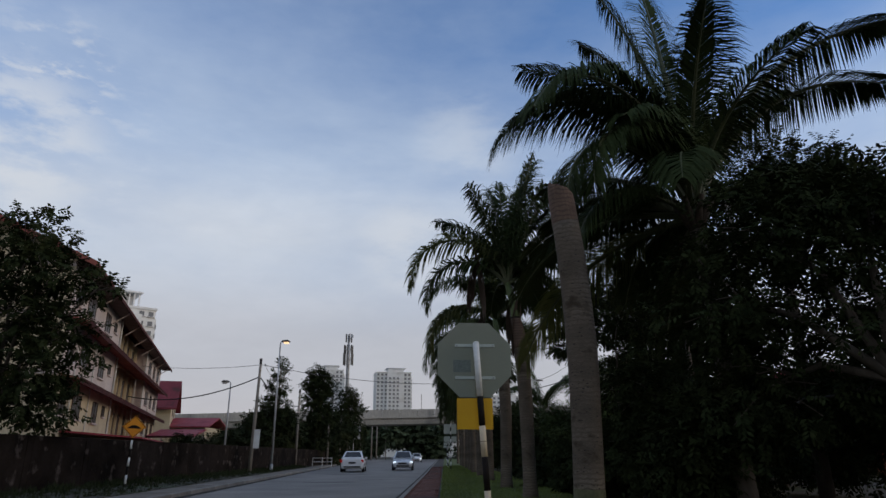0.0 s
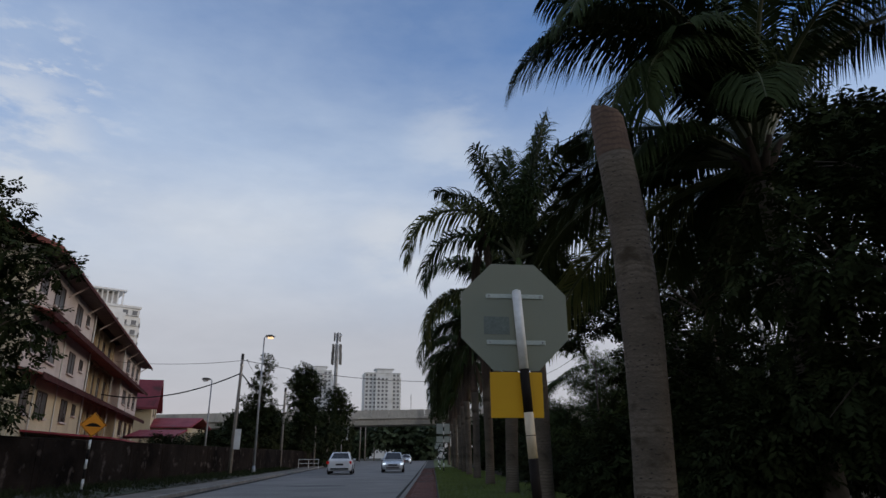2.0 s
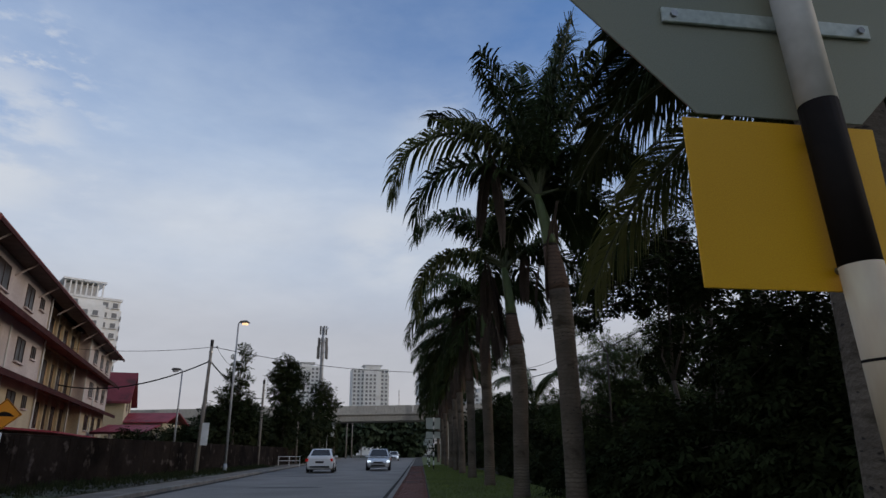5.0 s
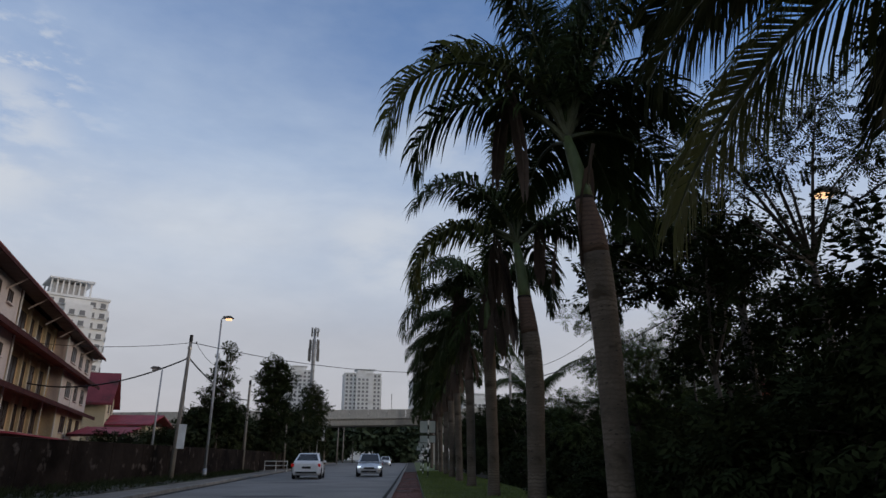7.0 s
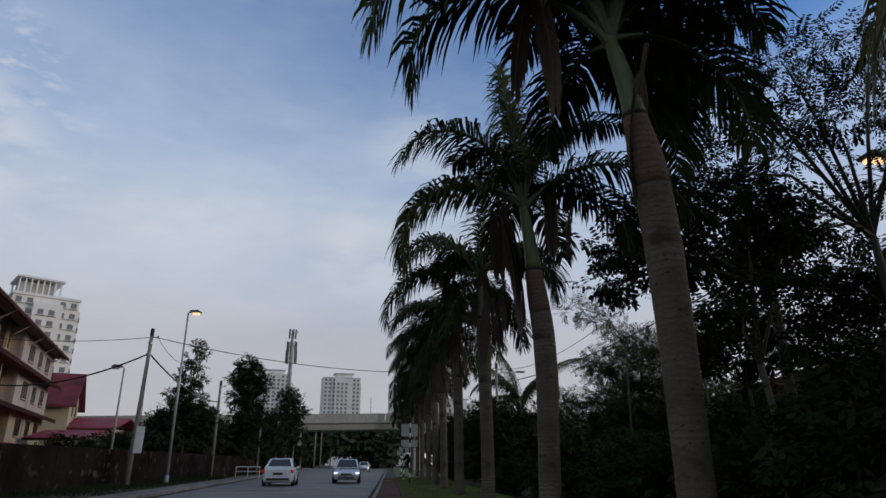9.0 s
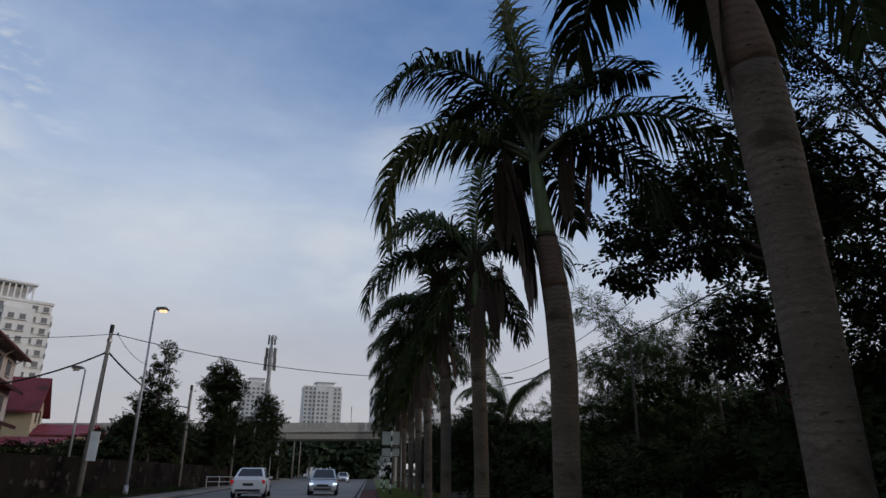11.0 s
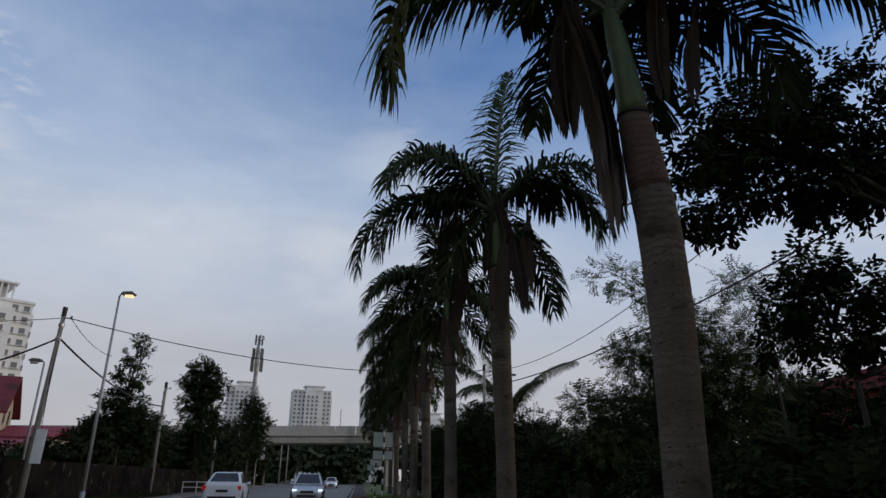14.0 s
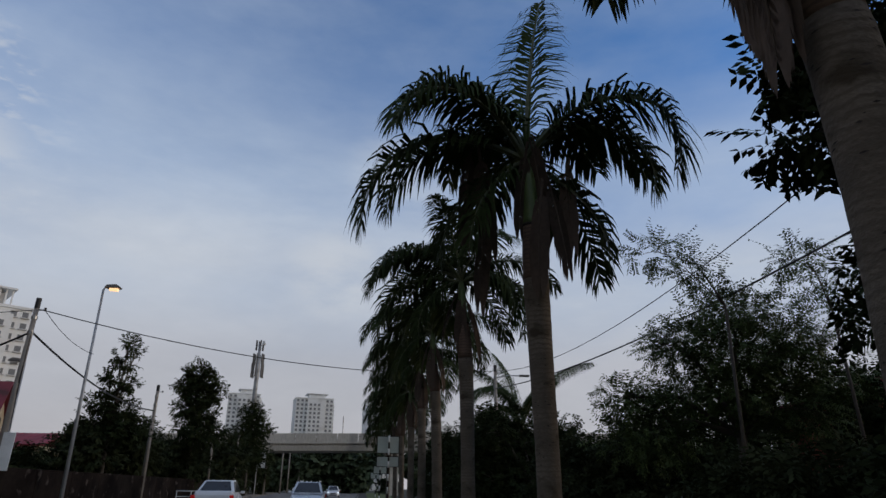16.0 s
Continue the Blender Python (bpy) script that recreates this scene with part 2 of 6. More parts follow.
M = {
    "asphalt": mat("asphalt", (0.132, 0.116, 0.1), (0.1, 0.088, 0.076), 0.35, 60, 0.6, 0.3, wear=(0.155, 0.14, 0.125), wear_scale=0.25, spec=0.5),
    "patch": mat("asphalt_patch", (0.066, 0.062, 0.058), (0.078, 0.073, 0.068), 1.0, 50, 0.75, 0.3),
    "gutter": mat("gutter_dirt", (0.05, 0.045, 0.038), (0.028, 0.025, 0.021), 1.5, 30, 0.9, 0.4, wear=(0.09, 0.083, 0.073), wear_scale=0.8, spec=0.1),
    "kerb": mat("kerb_concrete", (0.27, 0.25, 0.225), (0.16, 0.148, 0.132), 1.3, 30, 0.9, 0.3, wear=(0.07, 0.07, 0.065), wear_scale=0.9, vary=0.15),
    "pave": mat("pavement_concrete", (0.19, 0.162, 0.13), (0.115, 0.098, 0.078), 0.7, 25, 0.9, 0.3, wear=(0.08, 0.08, 0.07), vary=0.1),
    "brick": mat("paver_brick", (0.15, 0.062, 0.045), (0.1, 0.048, 0.038), 0.9, 30, 0.9, 0.3, wear=(0.06, 0.055, 0.05), wear_scale=0.7, vary=0.22),
    "brick_joint": mat("paver_joint", (0.05, 0.045, 0.04), (0.035, 0.03, 0.028), 2, 30, 0.95, 0.3),
    "soil": mat("soil", (0.05, 0.042, 0.03), (0.035, 0.032, 0.022), 0.6, 18, 0.95, 0.5, wear=(0.035, 0.05, 0.018), wear_scale=0.3, wear_at=0.5),
    "grass": mat("grass_blade", (0.13, 0.17, 0.035), (0.09, 0.125, 0.03), 0.5, 12, 0.75, 0, island=0.3),
    "turf": mat("turf", (0.1, 0.125, 0.032), (0.065, 0.085, 0.025), 0.8, 25, 0.9, 0.6, wear=(0.06, 0.055, 0.03), wear_scale=0.5),
    "wall_old": mat("stained_wall", (0.026, 0.019, 0.015), (0.008, 0.006, 0.005), 0.9, 9, 0.97, 0.6, spec=0.03, wear=(0.1, 0.08, 0.068), wear_scale=2.6, wear_at=0.6, stretch=(0.8, 0.6, 0.7)),
    "white_wall": mat("white_render", (0.5, 0.435, 0.41), (0.4, 0.34, 0.32), 0.4, 15, 0.9, 0.1, wear=(0.38, 0.32, 0.28), wear_scale=0.5, wear_at=0.6, stretch=(1, 1, 0.4)),
    "tan_wall": mat("tan_render", (0.42, 0.3, 0.17), (0.33, 0.235, 0.135), 0.4, 15, 0.9, 0.1, wear=(0.28, 0.22, 0.15), wear_scale=0.5, wear_at=0.6, stretch=(1, 1, 0.4)),
    "cream_wall": mat("cream_render", (0.48, 0.41, 0.29), (0.39, 0.335, 0.235), 0.4, 15, 0.9, 0.1, wear=(0.3, 0.26, 0.2), wear_scale=0.5, wear_at=0.6, stretch=(1, 1, 0.4)),
    "dark_trim": mat("dark_trim", (0.062, 0.022, 0.021), (0.042, 0.017, 0.017), 2, 20, 0.85, 0.1, spec=0.06),
    "roof": mat("roof_tile", (0.24, 0.075, 0.06), (0.16, 0.055, 0.045), 0.8, 20, 0.85, 0.3, wear=(0.06, 0.045, 0.04), wear_scale=0.6),
    "red_roof": mat("red_sheet_roof", (0.3, 0.04, 0.055), (0.22, 0.032, 0.045), 0.7, 14, 0.6, 0.1, wear=(0.14, 0.04, 0.045), wear_scale=0.5),
    "glass": mat("window_glass", (0.032, 0.022, 0.018), (0.018, 0.013, 0.011), 0.6, 5, 0.3, 0, spec=0.12),
    "frame": mat("window_frame", (0.05, 0.03, 0.024), (0.035, 0.022, 0.018), 2, 20, 0.6, 0.05),
    "white_paint": mat("white_paint", (0.72, 0.72, 0.7), (0.6, 0.6, 0.58), 2, 25, 0.6, 0.05, wear=(0.4, 0.38, 0.34), wear_scale=3, wear_at=0.66),
    "cream_paint": mat("cream_paint", (0.6, 0.5, 0.36), (0.5, 0.4, 0.27), 3, 25, 0.7, 0.05, wear=(0.26, 0.14, 0.07), wear_scale=9, wear_at=0.62, stretch=(1, 1, 0.35)),
    "black_paint": mat("black_paint", (0.018, 0.014, 0.012), (0.012, 0.01, 0.009), 3, 25, 0.75, 0.05, spec=0.1, wear=(0.05, 0.05, 0.045), wear_scale=6, wear_at=0.68),
    "sign_back": mat("sign_back_grey", (0.215, 0.228, 0.178), (0.205, 0.218, 0.17), 1.5, 400, 0.6, 0.0, wear=(0.195, 0.208, 0.16), wear_scale=2.0, wear_at=0.7),
    "sticker": mat("old_label", (0.135, 0.155, 0.14), (0.15, 0.175, 0.155), 6, 60, 0.6, 0.02),
    "bracket": mat("bracket_strip", (0.42, 0.46, 0.43), (0.36, 0.4, 0.37), 6, 60, 0.5, 0.03, metal=0.3),
    "yellow": mat("yellow_plate", (0.66, 0.36, 0.01), (0.62, 0.33, 0.009), 3, 400, 0.5, 0.03, wear=(0.42, 0.25, 0.02), wear_scale=4, wear_at=0.67),
    "orange": mat("orange_plate", (0.72, 0.27, 0.012), (0.64, 0.23, 0.012), 3, 60, 0.5, 0.03),
    "red_plate": mat("red_plate", (0.4, 0.02, 0.02), (0.35, 0.02, 0.02), 3, 60, 0.5, 0.03),
    "bolt": mat("bolt_metal", (0.3, 0.3, 0.3), (0.2, 0.2, 0.2), 20, 60, 0.4, 0, metal=0.9),
    "board_back": mat("board_back", (0.42, 0.45, 0.4), (0.36, 0.39, 0.35), 1, 40, 0.6, 0.03),
    "galv": mat("galvanised_steel", (0.36, 0.37, 0.38), (0.28, 0.285, 0.29), 1.5, 40, 0.5, 0.05, metal=0.35, wear=(0.22, 0.2, 0.18), wear_scale=2),
    "concrete_pole": mat("pole_concrete", (0.28, 0.25, 0.22), (0.21, 0.185, 0.16), 1.5, 30, 0.9, 0.2, wear=(0.14, 0.13, 0.12), wear_scale=1.3),
    "cable": mat("cable_rubber", (0.02, 0.02, 0.02), (0.015, 0.015, 0.015), 3, 20, 0.6, 0),
    "lamp_grey": mat("lamp_housing", (0.16, 0.15, 0.14), (0.12, 0.11, 0.1), 4, 30, 0.5, 0.05),
    "lamp_glow": mat("lamp_glow", (0.9, 0.6, 0.3), (0.9, 0.6, 0.3), 4, 30, 0.3, 0, emit=((1.0, 0.6, 0.32), 0.85)),
    "bridge": mat("bridge_concrete", (0.47, 0.43, 0.37), (0.39, 0.355, 0.305), 0.15, 4, 0.95, 0.1, wear=(0.24, 0.23, 0.21), wear_scale=0.2, stretch=(1, 1, 0.3)),
    "tower_wall": mat("tower_render", (0.81, 0.8, 0.77), (0.75, 0.74, 0.71), 0.06, 1.0, 0.9, 0, wear=(0.62, 0.6, 0.56), wear_scale=0.08),
    "tower_band": mat("tower_band", (0.6, 0.58, 0.55), (0.52, 0.5, 0.48), 0.1, 1, 0.9, 0),
    "tower_glass": mat("tower_glass", (0.2, 0.2, 0.2), (0.15, 0.15, 0.15), 0.3, 2, 0.25, 0, spec=0.5),
    "trunk": mat("palm_trunk", (0.155, 0.127, 0.099), (0.08, 0.065, 0.051), 1.3, 26, 0.95, 0.6, spec=0.1, wear=(0.055, 0.043, 0.03), wear_scale=3.0, wear_at=0.57,
                 stretch=(1, 1, 1.6), wave=("Z", 4.4, (0.095, 0.077, 0.06), 5.0)),
    "trunk_top": mat("palm_trunk_top", (0.14, 0.09, 0.064), (0.09, 0.06, 0.045), 2.5, 30, 0.9, 0.25, wave=("Z", 4.2, (0.085, 0.056, 0.043), 5.0)),
    "scar": mat("trunk_scar", (0.04, 0.032, 0.026), (0.026, 0.021, 0.018), 9, 40, 0.95, 0.2),
    "moss": mat("trunk_moss", (0.11, 0.11, 0.06), (0.08, 0.085, 0.045), 4, 30, 0.95, 0.3),
    "shaft": mat("crownshaft", (0.1, 0.135, 0.045), (0.075, 0.105, 0.04), 2, 20, 0.45, 0.05, wear=(0.12, 0.11, 0.06), wear_scale=2.5, stretch=(1, 1, 0.3)),
    "frond": mat("frond_leaf", (0.036, 0.05, 0.018), (0.027, 0.039, 0.015), 1.3, 12, 0.7, 0, vary=0.2, spec=0.05),
    # copy of the frond leaf with the glow of backlight in its lighter colour
    "frond_backlit": mat("frond_backlit", (0.09, 0.1, 0.035), (0.065, 0.08, 0.03), 1.3, 12, 0.65, 0, vary=0.2, spec=0.1, through_light=((0.15, 0.15, 0.04), 0.3)),
    "frond_dead": mat("frond_dead", (0.085, 0.058, 0.042), (0.052, 0.038, 0.028), 1.5, 14, 0.9, 0, vary=0.2),
    "rachis": mat("frond_rib", (0.075, 0.084, 0.036), (0.055, 0.062, 0.028), 2, 20, 0.5, 0),
    "rachis_dead": mat("frond_rib_dead", (0.075, 0.053, 0.038), (0.052, 0.038, 0.028), 2, 20, 0.9, 0),
    "bark": mat("bark", (0.09, 0.075, 0.06), (0.06, 0.05, 0.042), 2, 25, 0.95, 0.5, stretch=(1, 1, 0.4)),
    # darker than natural leaves: deep garden shade is put into the colour
    "leaf": mat("leaf_shaded", (0.027, 0.034, 0.014), (0.019, 0.026, 0.011), 0.8, 6, 0.9, 0, spec=0.02, island=0.35),
    "leaf_mid": mat("leaf_mid", (0.066, 0.09, 0.028), (0.045, 0.064, 0.022), 0.8, 6, 0.7, 0, spec=0.12, island=0.35),
    "leaf_bush": mat("leaf_bush", (0.034, 0.041, 0.019), (0.025, 0.033, 0.015), 0.5, 5, 0.85, 0, spec=0.04, wear=(0.045, 0.028, 0.02), wear_scale=0.5, wear_at=0.62, island=0.35),
    "leaf_far": mat("leaf_far", (0.055, 0.075, 0.035), (0.04, 0.058, 0.03), 0.1, 1, 0.8, 0, island=0.35),
    "car_white": mat("car_paint_white", (0.7, 0.71, 0.72), (0.68, 0.69, 0.7), 1, 80, 0.25, 0, spec=0.6),
    "car_silver": mat("car_paint_silver", (0.6, 0.62, 0.65), (0.57, 0.59, 0.62), 1, 80, 0.25, 0, metal=0.3, spec=0.6),
    "car_red": mat("car_paint_red", (0.35, 0.03, 0.03), (0.3, 0.03, 0.03), 1, 80, 0.25, 0, spec=0.6),
    "car_dark": mat("car_paint_dark", (0.03, 0.035, 0.05), (0.028, 0.03, 0.045), 1, 80, 0.25, 0, spec=0.6),
    "car_glass": mat("car_glass", (0.02, 0.025, 0.035), (0.015, 0.02, 0.03), 1, 10, 0.12, 0, spec=0.3),
    "rubber": mat("tyre_rubber", (0.02, 0.02, 0.02), (0.015, 0.015, 0.015), 5, 40, 0.85, 0.1),
    "rim": mat("wheel_rim", (0.4, 0.4, 0.41), (0.32, 0.32, 0.33), 5, 40, 0.35, 0, metal=0.8),
    "tail": mat("tail_light", (0.5, 0.015, 0.015), (0.4, 0.012, 0.012), 5, 40, 0.2, 0, emit=((1, 0.04, 0.02), 0.05)),
    "tail_off": mat("tail_light_dim", (0.4, 0.015, 0.015), (0.3, 0.012, 0.012), 5, 40, 0.2, 0),
    "head": mat("head_light", (0.8, 0.85, 0.9), (0.75, 0.8, 0.85), 5, 40, 0.1, 0, emit=((0.75, 0.88, 1.0), 0.7)),
    "black_plastic": mat("black_plastic", (0.02, 0.02, 0.022), (0.015, 0.015, 0.016), 5, 60, 0.5, 0),
    "orange_wall": mat("orange_render", (0.28, 0.085, 0.055), (0.2, 0.065, 0.042), 0.5, 12, 0.9, 0.1, wear=(0.2, 0.08, 0.06), wear_scale=0.7),
    "ac_white": mat("ac_casing", (0.55, 0.55, 0.53), (0.45, 0.45, 0.43), 2, 20, 0.6, 0.05),
    "old_roof": mat("old_red_roof", (0.17, 0.034, 0.045), (0.12, 0.026, 0.035), 0.7, 14, 0.8, 0.15, wear=(0.07, 0.03, 0.03), wear_scale=0.7),
    "blue": mat("blue_sheet", (0.06, 0.16, 0.3), (0.05, 0.13, 0.25), 1, 20, 0.6, 0.05),
}
# ---- mesh helpers ----


class Geo:
    """Vertices, faces and material slots of one mesh."""

    def __init__(self):
        self.v, self.f, self.mi = [], [], []

    def add(self, verts, faces, mi=0):
        k = len(self.v)
        self.v += [tuple(p) for p in verts]
        self.f += [tuple(k + i for i in f) for f in faces]
        self.mi += [mi] * len(faces)
        return self

    def box(self, x0, y0, z0, x1, y1, z1, mi=0, m=None):
        vs = [Vector((x, y, z)) for z in (z0, z1) for y in (y0, y1) for x in (x0, x1)]
        if m:
            vs = [m @ p for p in vs]
        return self.add(vs, [(0, 2, 3, 1), (4, 5, 7, 6), (0, 1, 5, 4), (2, 6, 7, 3), (0, 4, 6, 2), (1, 3, 7, 5)], mi)

    def prism(self, poly, depth, m=None, mi=0):
        """A polygon in xz, drawn out along y by depth."""
        n = len(poly)
        vs = [Vector((x, y, z)) for y in (0, depth) for x, z in poly]
        if m:
            vs = [m @ p for p in vs]
        return self.add(vs, [tuple(range(n)), tuple(range(2 * n - 1, n - 1, -1))] + [(i, i + n, (i + 1) % n + n, (i + 1) % n) for i in range(n)], mi)

    def tube(self, pts, radii, n=10, mi=0, caps=True):
        pts = [Vector(p) for p in pts]
        if isinstance(radii, (int, float)):
            radii = [radii] * len(pts)
        vs, ref = [], Vector((0.31, 0.95, 0.07))
        for i, p in enumerate(pts):
            d = (pts[min(i + 1, len(pts) - 1)] - pts[max(i - 1, 0)]).normalized()
            a = d.cross(ref if abs(d.dot(ref)) < 0.9 else Vector((1, 0, 0))).normalized()
            c = d.cross(a)
            vs += [p + (a * math.cos(t) + c * math.sin(t)) * radii[i] for t in (2 * math.pi * j / n for j in range(n))]
        fs = [(i * n + j, i * n + (j + 1) % n, (i + 1) * n + (j + 1) % n, (i + 1) * n + j) for i in range(len(pts) - 1) for j in range(n)]
        if caps:
            fs += [tuple(range(n - 1, -1, -1)), tuple(range((len(pts) - 1) * n, len(pts) * n))]
        return self.add(vs, fs, mi)

    def mesh(self, name, mats, smooth=False, bevel=0.0):
        me = bpy.data.meshes.new(name)
        me.from_pydata(self.v, [], self.f)
        for m in (mats if isinstance(mats, (list, tuple)) else [mats]):
            me.materials.append(M[m])
        me.polygons.foreach_set("material_index", self.mi)
        if bevel:
            bm = bmesh.new()
            bm.from_mesh(me)
            bmesh.ops.remove_doubles(bm, verts=bm.verts, dist=1e-5)
            es = [e for e in bm.edges if len(e.link_faces) == 2 and e.calc_face_angle(0) > 0.5]
            bmesh.ops.bevel(bm, geom=es, offset=bevel, segments=1, affect="EDGES", clamp_overlap=True)
            bm.to_mesh(me)
            bm.free()
        if smooth:
            me.polygons.foreach_set("use_smooth", [True] * len(me.polygons))
        me.update()
        return me


def part(name, geo, mats, parent=None, label="", smooth=False, bevel=0.0):
    """One mesh object from a Geo or a ready mesh, under parent."""
    me = geo if isinstance(geo, bpy.types.Mesh) else geo.mesh(name, mats, smooth, bevel)
    ob = new(name, me)
    if parent:
        ob.parent = parent
    if label:
        ob["label"] = label
    return ob


def thing(name, m, label, category, group="", kind=""):
    ob = new(name)
    ob.empty_display_size = 0.3
    ob.matrix_basis = m
    return tagged(ob, label, category, group, kind)


def structure(name, geo, mats, label, category, smooth=False, kind="structure"):
    return tagged(part(name, geo, mats, None, "", smooth), label, category, "", kind)


def curve_points(a, b, sag, n=14):
    a, b = Vector(a), Vector(b)
    return [a.lerp(b, i / n) - Vector((0, 0, sag * 4 * (i / n) * (1 - i / n))) for i in range(n + 1)]
# ---- ground, road and pavements ----


def road_left(y):
    return -8.35 - 0.085 * (y - 24)


def road_right(y):
    return -1.22 - 0.004 * max(y - 40, 0)


ys = [-40, 0, 10, 20, 30, 40, 50, 60, 75, 90, 110, 130, 160, 200]


def strip(left, right, z, rows=ys):
    g = Geo()
    vs = []
    for y in rows:
        vs += [(left(y), y, z), (right(y), y, z)]
    return g.add(vs, [(2 * i, 2 * i + 1, 2 * i + 3, 2 * i + 2) for i in range(len(rows) - 1)])


def slab(left, right, z0, z1, rows=ys):
    g, vs = Geo(), []
    for y in rows:
        vs += [(left(y), y, z0), (right(y), y, z0), (right(y), y, z1), (left(y), y, z1)]
    n = len(rows)
    fs = [(4 * i + a, 4 * i + b, 4 * i + 4 + b, 4 * i + 4 + a) for i in range(n - 1) for a, b in ((1, 0), (2, 1), (3, 2), (0, 3))]
    return g.add(vs, fs + [(0, 1, 2, 3), (4 * n - 1, 4 * n - 2, 4 * n - 3, 4 * n - 4)])


g = Geo()
R = 2500
g.add([(-R, -R, -0.03), (R, -R, -0.03), (R, R, -0.03), (-R, R, -0.03)], [(0, 1, 2, 3)])
structure("ground", g, "soil", "dark bare soil and rough grass around the street", "ground")
structure("road", slab(lambda y: road_left(y) - 0.01, lambda y: road_right(y) + 0.01, -0.3, 0.0), "asphalt", "worn grey asphalt street with faint patches", "road")
for px, py, w, l in ((-5.2, 31.5, 2.6, 1.3), (-6.5, 44.0, 3.0, 0.9), (-4.2, 57.0, 2.4, 1.6)):
    g = Geo()
    vs = [(px + w * (0.5 + 0.06 * math.sin(5 * k)) * math.cos(a), py + l * (0.5 + 0.06 * math.cos(7 * k)) * math.sin(a), 0.004) for k, a in enumerate(2 * math.pi * i / 16 for i in range(16))]
    g.add(vs, [tuple(range(16))])
    structure("road_patch", g, "patch", "darker repair patch in the asphalt", "road patch")
structure("verge", slab(lambda y: -0.14, lambda y: 3.6, -0.3, 0.11), "turf", "strip of short mown grass under the palms", "grass verge")
structure("footpath", slab(lambda y: road_right(y) + 0.16, lambda y: -0.14, -0.3, 0.1), "brick_joint", "footpath bed between kerb and grass", "footpath")
left_walk = structure("pavement_left", slab(lambda y: -14.4 - 0.09 * max(y - 40, 0), lambda y: road_left(y) - 0.15, -0.3, 0.11), "pave", "weathered concrete pavement along the wall", "pavement")
structure("verge_left", slab(lambda y: -12.95 - 0.03 * (y - 20), lambda y: road_left(y) - 1.35, -0.2, 0.135, [-20, 0, 10, 20, 30, 40, 50, 60, 70]), "soil", "narrow strip of worn soil and rough grass by the wall", "grass verge")


structure("gutter_left", slab(lambda y: road_left(y) - 0.004, lambda y: road_left(y) + 0.3, -0.1, 0.005), "gutter", "dirty dark gutter strip beside the far kerb", "gutter")
structure("gutter_right", slab(lambda y: road_right(y) - 0.2, lambda y: road_right(y) + 0.004, -0.1, 0.005), "gutter", "dirty dark gutter strip beside the near kerb", "gutter")


def kerb_line(name, edge, side, y0, y1, label):
    kerb = thing(name, Matrix.Identity(4), label, "kerb", "", "structure")
    g = Geo()
    g.box(-0.075, 0.008, -0.2, 0.075, 0.992, 0.125)
    me = g.mesh("kerbstone", "kerb", bevel=0.015)
    for i in range(int(y1 - y0)):
        y = y0 + i
        ob = part("kerbstone", me, None, kerb)
        dx = edge(y + 1) - edge(y)
        ob.matrix_basis = pose(edge(y) + side * 0.075, y, 0.004 * math.sin(i * 1.7), 0, 0, -math.degrees(math.atan(dx)))
    return kerb


kerb_line("kerb_right", road_right, 1, -12, 108, "grey concrete kerb between street and footpath")
kerb_line("kerb_left", road_left, -1, -12, 114, "dirty concrete kerb on the far side of the street")
far_kerbs = Geo()
for y in range(108, 190, 2):
    far_kerbs.box(road_right(y), y, -0.1, road_right(y) + 0.15, y + 1.96, 0.12)
    far_kerbs.box(road_left(y) - 0.15, y + 6, -0.1, road_left(y), y + 7.96, 0.12)
structure("kerb_far", far_kerbs, "kerb", "far kerbs of the street", "kerb")
# ---- garden wall on the far side ----


def wall_x(y):
    return -13.0 - 0.03 * (y - 20)


wall = thing("boundary_wall", Matrix.Identity(4), "old plastered boundary wall, black with mildew stains", "wall", "", "structure")
wall_h = 1.72
for i in range(28):
    y0 = -8 + i * 3.6
    m = pose(wall_x(y0), y0, 0.1, 0, 0, math.degrees(math.atan(0.03)))
    part("panel", Geo().box(-0.1, 0.17, -0.1, 0.1, 3.43, wall_h - 0.06, 0, m), "wall_old", wall, bevel=0.01)
    part("pier", Geo().box(-0.108, -0.16, -0.1, 0.108, 0.16, wall_h + 0.005, 0, m), "wall_old", wall, bevel=0.015)
    part("coping", Geo().box(-0.104, 0.165, wall_h - 0.06, 0.104, 3.435, wall_h, 0, m), "wall_old", wall, bevel=0.01)
# ---- apartment block ----
BU = Vector((-15.2, 47.6, 0)).normalized()
block_m = Matrix(((BU.y, BU.x, 0, -20.3), (-BU.x, BU.y, 0, 34.0), (0, 0, 1, 0), (0, 0, 0, 1)))
